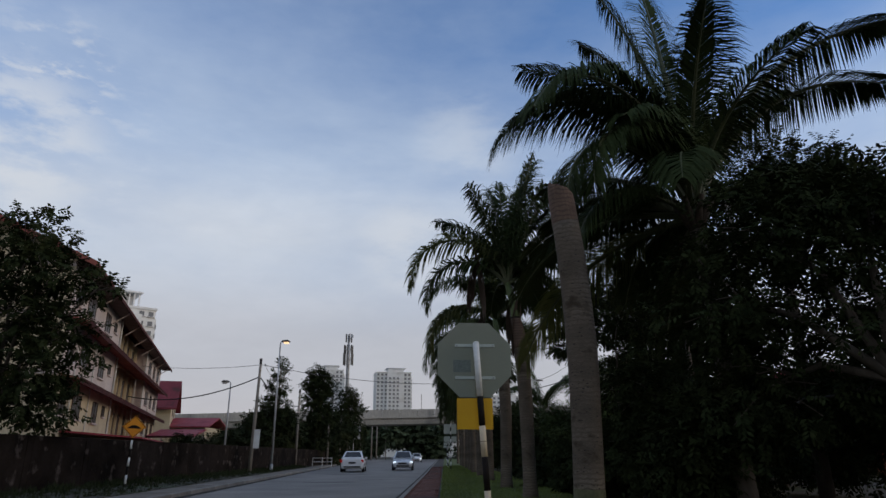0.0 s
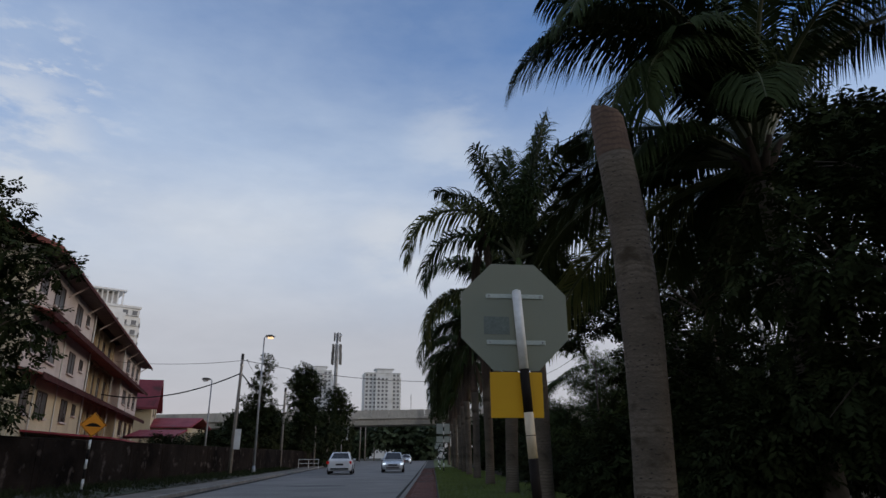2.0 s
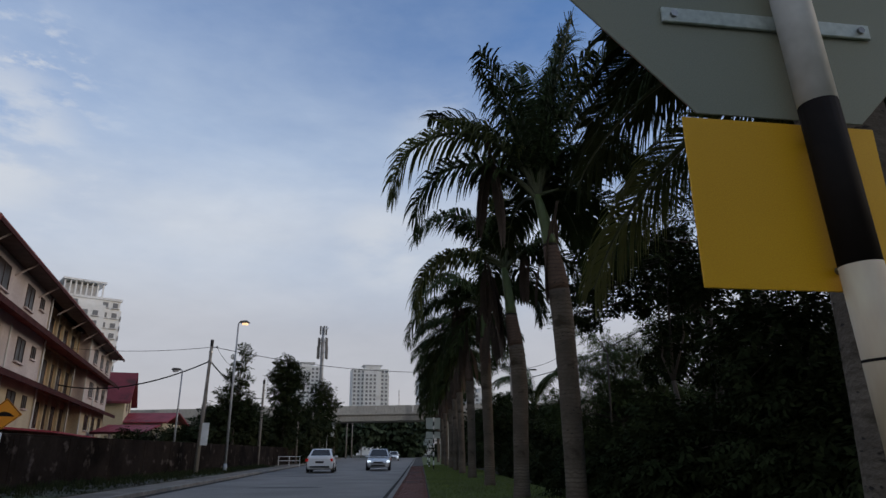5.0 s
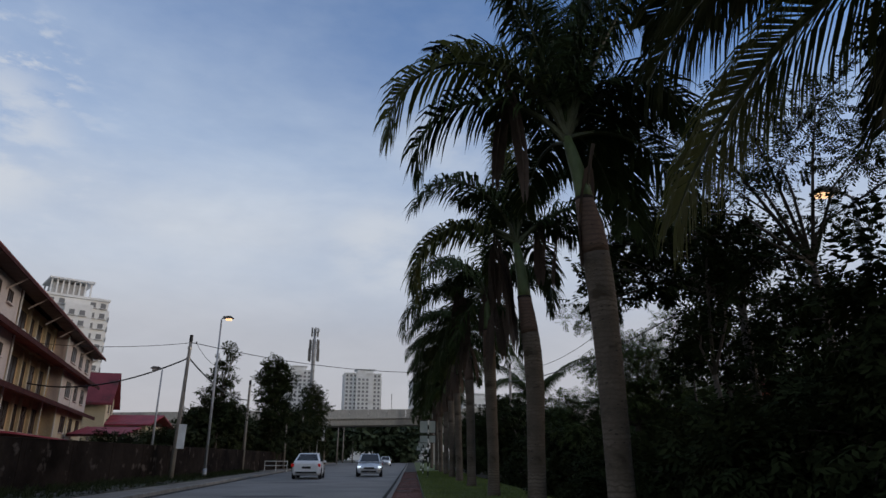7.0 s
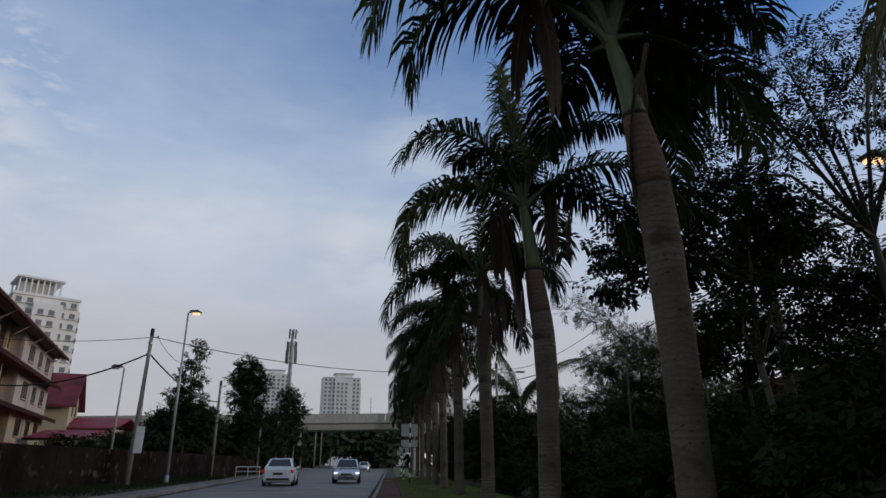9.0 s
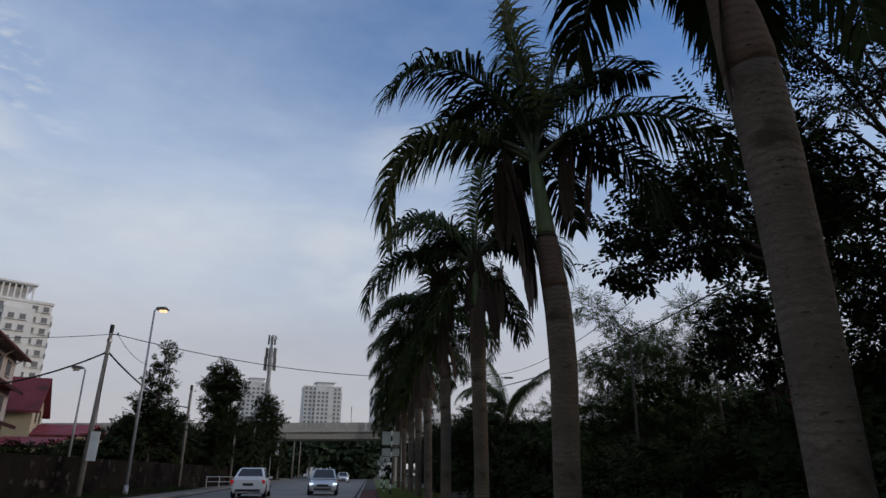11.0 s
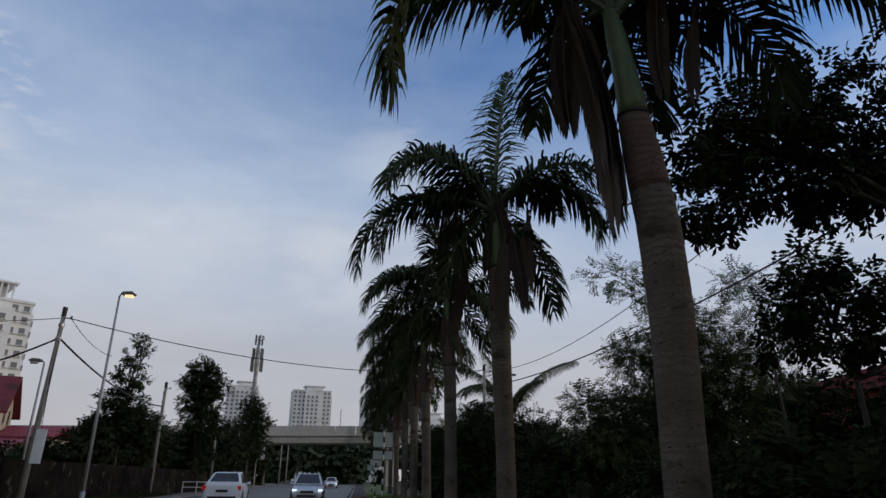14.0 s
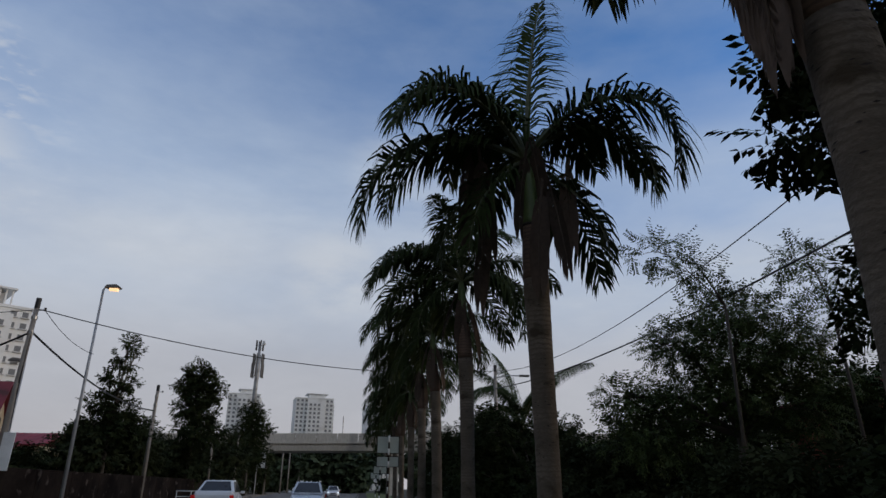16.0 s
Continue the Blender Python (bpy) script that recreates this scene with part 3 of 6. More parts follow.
# local axes: y along the front, x out of the front; the house reaches to x = -12


def window_unit(parent, x, y, z, w, h, panes=2, m=None):
    """A framed window on the front at x, middle at y, sill at z."""
    f = Geo()
    t = 0.06
    f.box(x - 0.03, y - w / 2, z, x + 0.05, y - w / 2 + t, z + h).box(x - 0.03, y + w / 2 - t, z, x + 0.05, y + w / 2, z + h)
    f.box(x - 0.03, y - w / 2 + t, z + h - t, x + 0.05, y + w / 2 - t, z + h).box(x - 0.03, y - w / 2 + t, z, x + 0.05, y + w / 2 - t, z + t)
    for k in range(1, panes):
        yy = y - w / 2 + w * k / panes
        f.box(x - 0.03, yy - 0.025, z + t, x + 0.045, yy + 0.025, z + h - t)
    win = part("window", f, "frame", parent)
    for k in range(panes):
        a, b = y - w / 2 + w * k / panes, y - w / 2 + w * (k + 1) / panes
        part("pane", Geo().box(x - 0.02, a + 0.03, z + t * 0.7, x + 0.02, b - 0.03, z + h - t * 0.7), "glass", win)
    part("sill", Geo().box(x - 0.02, y - w / 2 - 0.1, z - 0.1, x + 0.16, y + w / 2 + 0.1, z - 0.01), "white_wall", win)
    return win


def apartment_block():
    blk = thing("apartment_block", block_m, "four-storey cream and white apartment block with red-brown pitched roof", "apartment block")
    L, D = 47.0, 11.0
    levels = [0.0, 2.35, 5.3, 8.38, 11.6]
    part("wall", Geo().box(-D, 0.0, 0.0, -0.9, L, 11.6), "tan_wall", blk, "tan rendered recessed wall")
    g = Geo()
    g.prism([(-D, 11.6), (-0.9, 11.6), (-0.9, 11.9), (-D / 2, 14.2), (-D, 11.9)], 0.3)
    part("gable", g, "cream_wall", blk, "cream gable wall")
    part("end_wall", Geo().box(-D - 0.01, -0.12, 0.0, -0.05, -0.003, 11.6), "cream_wall", blk, "cream rendered end wall")
    for k, z in enumerate((5.3, 8.38, 11.2)):
        part("band", Geo().box(-D, -0.2, z, -0.05, -0.123, z + 0.25), "white_wall", blk)
    for a, b in ((0.0, 15.8), (32.6, 47.0)):
        for z0, z1 in zip(levels[:-1], levels[1:]):
            part("bay", Geo().box(-0.897, a, z0, 0.0, b, z1 - 0.02), "white_wall" if z0 > 5 else "cream_wall", blk, "white projecting bay")
    # windows: the bays, then the recessed stretch with tall openings
    for z in levels[1:4]:
        for y, w, h, dz in ((5.0, 2.2, 1.35, 0.95), (10.6, 1.7, 1.35, 0.95), (13.6, 1.0, 0.75, 1.5), (36.2, 1.9, 1.35, 0.95), (40.2, 1.4, 1.35, 0.95), (44.0, 1.7, 1.35, 0.95), (1.5, 1.4, 1.35, 0.95)):
            window_unit(blk, 0.0, y, z + dz, w, h)
        for y, w in ((17.6, 1.3), (20.8, 1.7), (23.6, 1.0), (26.0, 1.7), (29.3, 1.6), (31.4, 0.9)):
            window_unit(blk, -0.9, y, z + 0.6, w, 1.8)
        for y in (16.4, 19.2, 22.4, 24.6, 27.7, 30.6):
            part("pilaster", Geo().box(-0.897, y - 0.12, z, -0.7, y + 0.12, z + 2.9), "cream_wall", blk)
        part("parapet", Geo().box(-0.695, 15.9, z + 0.05, -0.6, 32.5, z + 0.5), "tan_wall", blk)
    for y in (18.9, 22.2, 28.2):
        ac = part("air_conditioner", Geo().box(-0.6, y, 8.75, -0.25, y + 0.8, 9.3), "ac_white", blk, "white air-conditioning unit", bevel=0.02)
        part("fan_grille", Geo().tube([(-0.25, y + 0.3, 9.02), (-0.23, y + 0.3, 9.02)], 0.2, 14), "frame", ac)
    # sloping canopies over each storey
    for z, ma in ((8.38, "roof"), (5.3, "roof")):
        g = Geo().prism([(-0.9, z + 0.36), (1.05, z - 0.16), (1.05, z - 0.24), (-0.9, z + 0.24)], L + 0.2, Matrix.Translation((0, -0.1, 0)))
        c = part("canopy", g, ma, blk, "red-brown sloping canopy")
        part("fascia", Geo().box(1.052, -0.1, z - 0.42, 1.09, L + 0.1, z - 0.1), "dark_trim", c)
    g = Geo().prism([(0.0, 2.55), (4.2, 2.2), (4.2, 2.12), (0.0, 2.45)], L - 3, Matrix.Translation((0, 2, 0)))
    part("canopy", g, "red_roof", blk, "long red sheet canopy at ground level")
    # main roof with overhangs
    ov, rise = 1.15, 2.55
    for s in (0, 1):
        g = Geo()
        x0, x1 = (-D / 2, ov) if s == 0 else (-D / 2, -D - ov)
        z0, z1 = 11.7 + rise, 11.7 - 0.35
        g.prism([(x0, z0), (x1, z1), (x1, z1 - 0.1), (x0, z0 - 0.1)], L + 1.6, Matrix.Translation((0, -0.8, 0)))
        r = part("roof", g, "roof", blk, "red-brown tiled roof slope")
        for i in range(1, 16):
            f = i / 16
            x, z = x0 + (x1 - x0) * f, z0 + (z1 - z0) * f
            part("tile_course", Geo().box(x - 0.05, -0.8, z + 0.002, x + 0.05, L + 0.8, z + 0.03), "roof", r)
        part("eaves_board", Geo().box(x1 - 0.03, -0.8, z1 - 0.3, x1 + 0.03, L + 0.8, z1 - 0.1), "dark_trim", r)
        part("verge_board", Geo().prism([(x0, z0 + 0.02), (x1, z1 + 0.02), (x1, z1 - 0.28), (x0, z0 - 0.28)], 0.05, Matrix.Translation((0, -0.86, 0))), "roof", r)
    part("ridge", Geo().tube([(-D / 2, -0.82, 11.72 + rise), (-D / 2, L + 0.82, 11.72 + rise)], 0.14, 8), "roof", blk)
    part("soffit", Geo().box(0.01, -0.7, 11.22, 1.1, L + 0.7, 11.26), "frame", blk)
    for i in range(9):
        y = 1.5 + i * 5.5
        part("strut", Geo().tube([(0.0, y, 10.45), (1.05, y, 11.2)], 0.055, 6), "white_wall", blk, "white diagonal eaves strut")
    for y in (15.9, 32.4):
        part("downpipe", Geo().tube([(0.08, y, 0.1), (0.08, y, 11.2)], 0.06, 8), "ac_white", blk)
    for y in (3.0, 8.0, 27.0, 38.0):
        part("drain", Geo().tube([(0.06, y, 0.1), (0.06, y, 8.0)], 0.045, 6), "ac_white", blk)
    return blk


apartment_block()


def annex():
    a = thing("stair_house", block_m @ pose(-0.9, 56.0, 0), "narrow cream stair house with a steep dark red roof", "house")
    part("wall", Geo().box(-5, 0, 0, 1.8, 7, 7.9), "cream_wall", a)
    part("gable", Geo().add([(1.8, 0, 7.9), (1.8, 7, 7.9), (1.8, 3.5, 10.9), (1.5, 0, 7.9), (1.5, 7, 7.9), (1.5, 3.5, 10.9)], [(0, 1, 2), (5, 4, 3), (0, 2, 5, 3), (1, 4, 5, 2)]), "cream_wall", a)
    for y0, y1 in ((-0.8, 3.5), (7.8, 3.5)):
        part("roof_slope", Geo().add([(-5.4, y0, 7.3), (2.5, y0, 7.3), (2.5, y1, 11.2), (-5.4, y1, 11.2), (-5.4, y0, 7.05), (2.5, y0, 7.05), (2.5, y1, 10.95), (-5.4, y1, 10.95)], [(0, 1, 2, 3), (7, 6, 5, 4), (0, 4, 5, 1), (1, 5, 6, 2), (2, 6, 7, 3), (3, 7, 4, 0)]), "old_roof", a, "dark red pitched roof")
    for z in (1.2, 4.2, 6.3):
        window_unit(a, 1.8, 2.4, z, 0.7, 1.4, 1)
        window_unit(a, 1.8, 5.0, z, 0.7, 1.4, 1)
    h = thing("single_storey_house", pose(-38.0, 88, 0, 0, 0, 4), "low cream house with a faded red pitched roof", "house")
    part("wall", Geo().box(-6, 0.6, 0, 5.9, 9.0, 4.85), "cream_wall", h)
    for y0, y1 in ((-0.2, 4.8), (9.8, 4.8)):
        slope = part("roof_slope", Geo().add([(-6.8, y0, 4.95), (6.6, y0, 4.95), (6.6, y1, 6.3), (-6.8, y1, 6.3), (-6.8, y0, 4.8), (6.6, y0, 4.8), (6.6, y1, 6.15), (-6.8, y1, 6.15)], [(0, 1, 2, 3), (7, 6, 5, 4), (0, 4, 5, 1), (1, 5, 6, 2), (2, 6, 7, 3), (3, 7, 4, 0)]), "red_roof", h, "faded pinkish red sheet roof")
        for k in range(22):
            x = -6.6 + k * 0.62
            part("sheet_seam", Geo().tube([(x, y0, 4.97), (x, y1, 6.32)], 0.03, 4), "red_roof", slope)
    for x in (-3, 0.5, 3.6):
        w = window_unit(h, 0, 0, 2.4, 1.4, 1.3)
        w.matrix_basis = pose(x, 0.6, 0, 0, 0, -90)
    c = thing("carport", pose(-28.6, 70, 0, 0, 0, 3), "open carport with a bright red sheet roof beside the apartment block", "carport")
    roof = part("roof", Geo().add([(-2.6, -0.6, 3.2), (2.4, -0.6, 3.2), (2.4, 3.4, 4.0), (-2.6, 3.4, 4.0), (-2.6, -0.6, 3.08), (2.4, -0.6, 3.08), (2.4, 3.4, 3.88), (-2.6, 3.4, 3.88)], [(0, 1, 2, 3), (7, 6, 5, 4), (0, 4, 5, 1), (1, 5, 6, 2), (2, 6, 7, 3), (3, 7, 4, 0)]), "red_roof", c, "bright red sheet roof")
    for k in range(9):
        x = -2.5 + k * 0.6
        part("sheet_seam", Geo().tube([(x, -0.6, 3.22), (x, 3.4, 4.02)], 0.025, 4), "red_roof", roof)
    part("fascia", Geo().box(-2.6, -0.64, 3.0, 2.4, -0.605, 3.2), "dark_trim", roof)
    for x in (-2.4, 2.1):
        for y, z in ((-0.4, 3.07), (3.1, 3.8)):
            part("post", Geo().box(x, y, 0, x + 0.14, y + 0.14, z), "white_wall", c)


annex()
# ---- towers, bridge, mast ----


def tower(x, y, turn, w, d, floors, cols, rows, label, fh=2.95, crown=True):
    t = thing("apartment_tower", pose(x, y, 0, 0, 0, turn), label, "tower block", "distant tower blocks")
    H = floors * fh
    part("body", Geo().box(-w / 2, -d / 2, 0, w / 2, d / 2, H), "tower_wall", t)
    part("wing", Geo().box(-w * 0.2, -d / 2 - 1.4, 0, w * 0.24, -d / 2 - 0.01, H - fh * 0.6), "tower_wall", t)
    part("side_wing", Geo().box(w / 2 + 0.01, -d * 0.22, 0, w / 2 + 1.4, d * 0.25, H - fh * 0.6), "tower_wall", t)
    part("parapet", Geo().box(-w / 2 - 0.35, -d / 2 - 0.35, H + 0.01, w / 2 + 0.35, d / 2 + 0.35, H + 0.7), "tower_wall", t)
    if crown:
        part("lift_house", Geo().box(-w * 0.14, -d * 0.26, H + 0.71, w * 0.3, d * 0.3, H + 3.8), "tower_wall", t)
        part("lift_roof", Geo().box(-w * 0.2, -d * 0.32, H + 3.81, w * 0.36, d * 0.36, H + 4.3), "tower_band", t)
    else:
        pergola = part("roof_slab", Geo().box(-w * 0.48, -d * 0.45, H + 5.01, w * 0.24, d * 0.36, H + 5.5), "tower_wall", t, "flat slab of the open roof frame")
        post = Geo().box(0, 0, 0, 0.4, 0.4, 4.29).mesh("post", "tower_wall")
        for i in range(8):
            for yy in (-d * 0.4, d * 0.3):
                part("post", post, None, pergola).matrix_basis = pose(-w * 0.45 + i * w * 0.09, yy, H + 0.71)
        part("lift_house", Geo().box(-w * 0.4, -d * 0.3, H + 0.71, w * 0.12, d * 0.25, H + 4.4), "tower_band", t)
    ww = w / cols * 0.52
    pane = Geo().box(-ww / 2, -0.09, 0, ww / 2, 0.06, 1.45).mesh("window", "tower_glass")
    ledge = Geo().box(-ww / 2 - 0.3, -0.5, -0.28, ww / 2 + 0.3, 0.0, -0.02).mesh("ledge", "tower_band")
    for k in range(1, floors):
        for i in range(cols):
            xx = -w / 2 + w * (i + 0.5) / cols
            yy = -d / 2 - (1.4 if -w * 0.2 < xx - ww / 2 and xx + ww / 2 < w * 0.24 else 0)
            if yy < -d / 2 and k == floors - 1:
                continue
            if yy == -d / 2 and (-w * 0.2 < xx < w * 0.24):
                continue
            o = part("window", pane, None, t)
            o.matrix_basis = pose(xx, yy, k * fh + 0.9)
            o = part("ledge", ledge, None, t)
            o.matrix_basis = pose(xx, yy, k * fh + 0.9)
        for i in range(rows):
            yy = -d / 2 + d * (i + 0.5) / rows
            xx = w / 2 + (1.4 if -d * 0.22 < yy < d * 0.25 else 0)
            if xx > w / 2 and k == floors - 1:
                continue
            o = part("window", pane, None, t)
            o.matrix_basis = pose(xx, yy, k * fh + 0.9, 0, 0, 90)
    return t


tower(-41.0, 510, 12, 27, 20, 21, 9, 5, "white high-rise with dark window rows and a roof lift house")
tower(-92.0, 515, 12, 22, 18, 22, 7, 5, "pale high-rise half hidden behind trees")
tower(9.0, 520, 12, 24, 18, 20, 7, 5, "pale high-rise behind the palms")
tower(44.0, 480, 12, 24, 18, 14, 7, 5, "low pale block behind the palms")
tower(-100.6, 196, 38, 16, 15, 15, 6, 5, "white high-rise with an open roof frame behind the block", 2.95, False)


def bridge():
    b = thing("flyover", pose(-12, 150, 0, 0, -0.9, 0), "grey concrete flyover crossing over the street", "bridge")
    part("deck", Geo().box(-90, 0.6, 8.9, 70, 9.0, 9.6), "bridge", b)
    part("girder", Geo().prism([(0, 7.9), (8.4, 7.9), (8.9, 8.89), (-0.3, 8.89)], 160, Matrix.Translation((-90, 0.6, 0)) @ Matrix.Rotation(radians(-90), 4, "Z") @ Matrix.Scale(-1, 4, (1, 0, 0))), "bridge", b, "shaded box girder")
    for i in range(40):
        part("parapet_panel", Geo().box(-90 + 4 * i + 0.04, 0.2, 9.55, -86 + 4 * i - 0.04, 0.58, 11.1), "bridge", b)
    part("drip_edge", Geo().box(-90, 0.0, 9.2, 70, 0.58, 9.54), "bridge", b)
    for x in (-28, 17, -62, 50):
        p = part("pier", Geo().box(x - 1, 3.2, -0.5, x + 1, 6.2, 7.89), "bridge", b, "concrete pier")
        part("pier_head", Geo().prism([(x - 1.01, 6.6), (x + 1.01, 6.6), (x + 2.2, 7.88), (x - 2.2, 7.88)], 6, Matrix.Translation((0, 1.8, 0))), "bridge", p)
    for x in (-9.2, 6.8, 22.0):
        part("lamp_post", Geo().tube([(x, 5, 9.6), (x, 5, 14.8)], 0.09, 6), "galv", b)


bridge()


def mast():
    m = thing("telecom_mast", pose(-21.1, 141, 0), "slim grey telecom mast with clustered antennas", "telecom mast")
    part("shaft", Geo().tube([(0, 0, 0), (0, 0, 21), (0, 0, 26.5)], [0.5, 0.36, 0.2], 12), "galv", m, smooth=True)
    for z, r, n, h in ((20.0, 1.0, 6, 2.6), (22.4, 0.9, 6, 2.0), (25.0, 0.6, 4, 1.9)):
        g = Geo()
        for k in range(n):
            a = 2 * math.pi * k / n + 0.4
            g.tube([(0, 0, z + h / 2), (r * math.cos(a), r * math.sin(a), z + h / 2)], 0.06, 5)
        part("bracket", g, "galv", m)
        for k in range(n):
            a = 2 * math.pi * k / n + 0.4
            o = part("antenna", Geo().box(-0.16, -0.1, 0, 0.16, 0.1, h), "lamp_grey", m, bevel=0.03)
            o.matrix_basis = pose(r * math.cos(a), r * math.sin(a), z, 0, 0, math.degrees(a))
    part("dish", Geo().tube([(0.75, -0.3, 26.3), (0.75, -0.55, 26.3)], [0.35, 0.3], 12), "white_paint", m)


mast()
# ---- poles, lamps, cables ----


def street_lamp(x, y, h, arm, side, lit, label, r=0.085, lean=0.0):
    s = thing("street_lamp", pose(x, y, 0.1, 0, lean, 0), label, "street lamp")
    part("pole", Geo().tube([(0, 0, -0.1), (0, 0, h * 0.5), (0, 0, h)], [r, r * 0.8, r * 0.55], 12), "galv", s, smooth=True)
    part("base_collar", Geo().tube([(0, 0, -0.1), (0, 0, 0.5)], [r * 1.5, r * 1.35], 12), "galv", s, smooth=True)
    part("arm", Geo().tube([(0, 0, h - 0.05), (side * arm * 0.4, 0, h + 0.06), (side * arm, 0, h + 0.1)], 0.035, 8), "galv", s, smooth=True)
    hx = side * arm
    g = Geo()
    g.prism([(0, 0.0), (side * 0.1, -0.03), (side * 0.62, -0.03), (side * 0.68, 0.03), (side * 0.5, 0.15), (side * 0.08, 0.12)], 0.34, Matrix.Translation((hx, -0.17, h + 0.08)))
    head = part("lamp_head", g, "lamp_grey", s, bevel=0.015)
    b = Geo().tube([(hx + side * 0.2, -0.02, h + 0.03), (hx + side * 0.56, -0.02, h + 0.03)], [0.1, 0.12], 10)
    part("bulb_cover", b, "lamp_glow" if lit else "white_paint", head, "glowing amber lamp glass" if lit else "")
    return s


street_lamp(-12.75, 49.6, 9.45, 0.08, 1, True, "tall galvanised street lamp, lit amber, beside the wall")
street_lamp(-18.2, 55.3, 7.0, 0.12, -1, False, "unlit street lamp behind the wall")
street_lamp(10.9, 24.0, 7.6, 0.4, -1, True, "lit amber street lamp among the trees")


def utility_pole(x, y, h, lean, label, r=0.125, box=False, crossarm=True):
    p = thing("utility_pole", pose(x, y, 0.1, 0, lean, 0), label, "utility pole", "utility poles")
    part("shaft", Geo().tube([(0, 0, -0.1), (0, 0, h)], [r, r * 0.62], 12), "concrete_pole", p, smooth=True)
    part("cap", Geo().tube([(0, 0, h - 0.35), (0, 0, h + 0.03)], r * 0.72, 10), "black_plastic", p)
    for z in (h - 0.75, h - 1.3):
        part("clamp", Geo().tube([(0, 0, z), (0, 0, z + 0.12)], r * 0.85, 10), "bolt", p)
    if crossarm:
        part("bracket", Geo().tube([(0, 0, h - 0.4), (0.35, -0.1, h - 0.42)], 0.025, 6), "bolt", p)
        part("insulator", Geo().tube([(0.35, -0.1, h - 0.46), (0.35, -0.1, h - 0.34)], 0.04, 8), "black_plastic", p)
    if box:
        part("notice_board", Geo().box(0.12, -0.24, 1.55, 0.5, -0.2, 2.75), "white_paint", p, "pale rectangular board on the pole", bevel=0.006)
        g = Geo()
        for k in range(5):
            g.tube(curve_points((0.09, -0.1, h - 1.2 - k * 0.3), (0.1 + 0.03 * k, -0.12, h - 3 - k * 0.4), 0.0, 6), 0.012, 5)
        part("service_cable", g, "cable", p)
    return p


utility_pole(-12.72, 44.0, 7.4, 1.3, "leaning concrete utility pole with cables and a pale board", box=True)
utility_pole(-14.3, 64.4, 7.3, 0.3, "concrete utility pole standing against dark trees", 0.14)
utility_pole(-14.5, 83.0, 7.0, 0.0, "slim concrete utility pole standing against dark trees", 0.12)
utility_pole(-16.9, 108.0, 7.4, 0.0, "utility pole beside the street", 0.14)
utility_pole(-18.0, 142.0, 8.6, 1.5, "leaning utility pole near the flyover", 0.17)
utility_pole(-18.6, 170.0, 9.9, 0.5, "tall pole beyond the flyover", 0.17)
utility_pole(-19.8, 195.0, 10.4, 0.0, "tall pole far beyond the flyover", 0.18)
utility_pole(-17.6, 200.0, 9.6, 0.0, "tall pole far beyond the flyover", 0.17)
rpole = utility_pole(6.6, 56.6, 7.8, 0.0, "utility pole with a street lamp arm behind the palms", 0.13)
part("lamp_arm", Geo().tube([(0, 0, 7.1), (0.8, 0, 7.25), (1.5, 0, 7.25)], 0.03, 6), "galv", rpole)
part("lamp_head", Geo().box(1.4, -0.1, 7.2, 2.0, 0.1, 7.32), "lamp_grey", rpole, bevel=0.03)
utility_pole(8.6, 18.0, 8.8, 0.0, "utility pole hidden among the trees", 0.13)


def cable(a, b, sag, r, label):
    tagged(part("cable", Geo().tube(curve_points(a, b, sag, 20), r, 6), "cable", None, "", True), label, "cable", "overhead cables")


cable((-12.55, 44.0, 6.3), (-24.5, 50.5, 5.6), 0.75, 0.04, "thick black cable sagging from pole to house")
cable((-12.55, 44.0, 6.3), (-14.3, 64.4, 5.8), 0.55, 0.04, "thick black cable running on to the next pole")
cable((-12.55, 44.0, 7.1), (-21.5, 45.8, 7.3), 0.2, 0.014, "thin wire from pole to house")
cable((-12.2, 43.9, 7.05), (6.6, 56.6, 7.6), 0.85, 0.018, "thin wire crossing above the street")
cable((-12.2, 43.9, 7.05), (-12.6, 49.6, 6.6), 0.25, 0.012, "thin wire to the street lamp")
cable((6.6, 56.6, 7.6), (7.87, 18.0, 8.71), 2.0, 0.014, "thin wire behind the palms")
cable((6.6, 56.6, 6.6), (9.48, 18.0, 7.0), 1.08, 0.026, "black cable behind the palms")
cable((6.6, 56.6, 7.7), (-2.0, 110.0, 7.6), 0.5, 0.016, "thin wire along the street")
# ---- signs ----


def octagon(r, c=(0, 0)):
    return [(c[0] + r * math.cos(radians(22.5 + 45 * k)), c[1] + r * math.sin(radians(22.5 + 45 * k))) for k in range(8)]


def banded_pole(parent, h, r, first, step, names, lean=0.0):
    """A post of painted sleeves, from the top down."""
    z, k = h, 0
    while z > -0.05:
        z0 = max(z - (first if k == 0 else step), -0.1)
        mats = names[k % len(names)]
        part("band", Geo().tube([(0, 0, z0 + 0.001), (0, 0, z)], r, 16), mats, parent, smooth=True)
        z, k = z0, k + 1


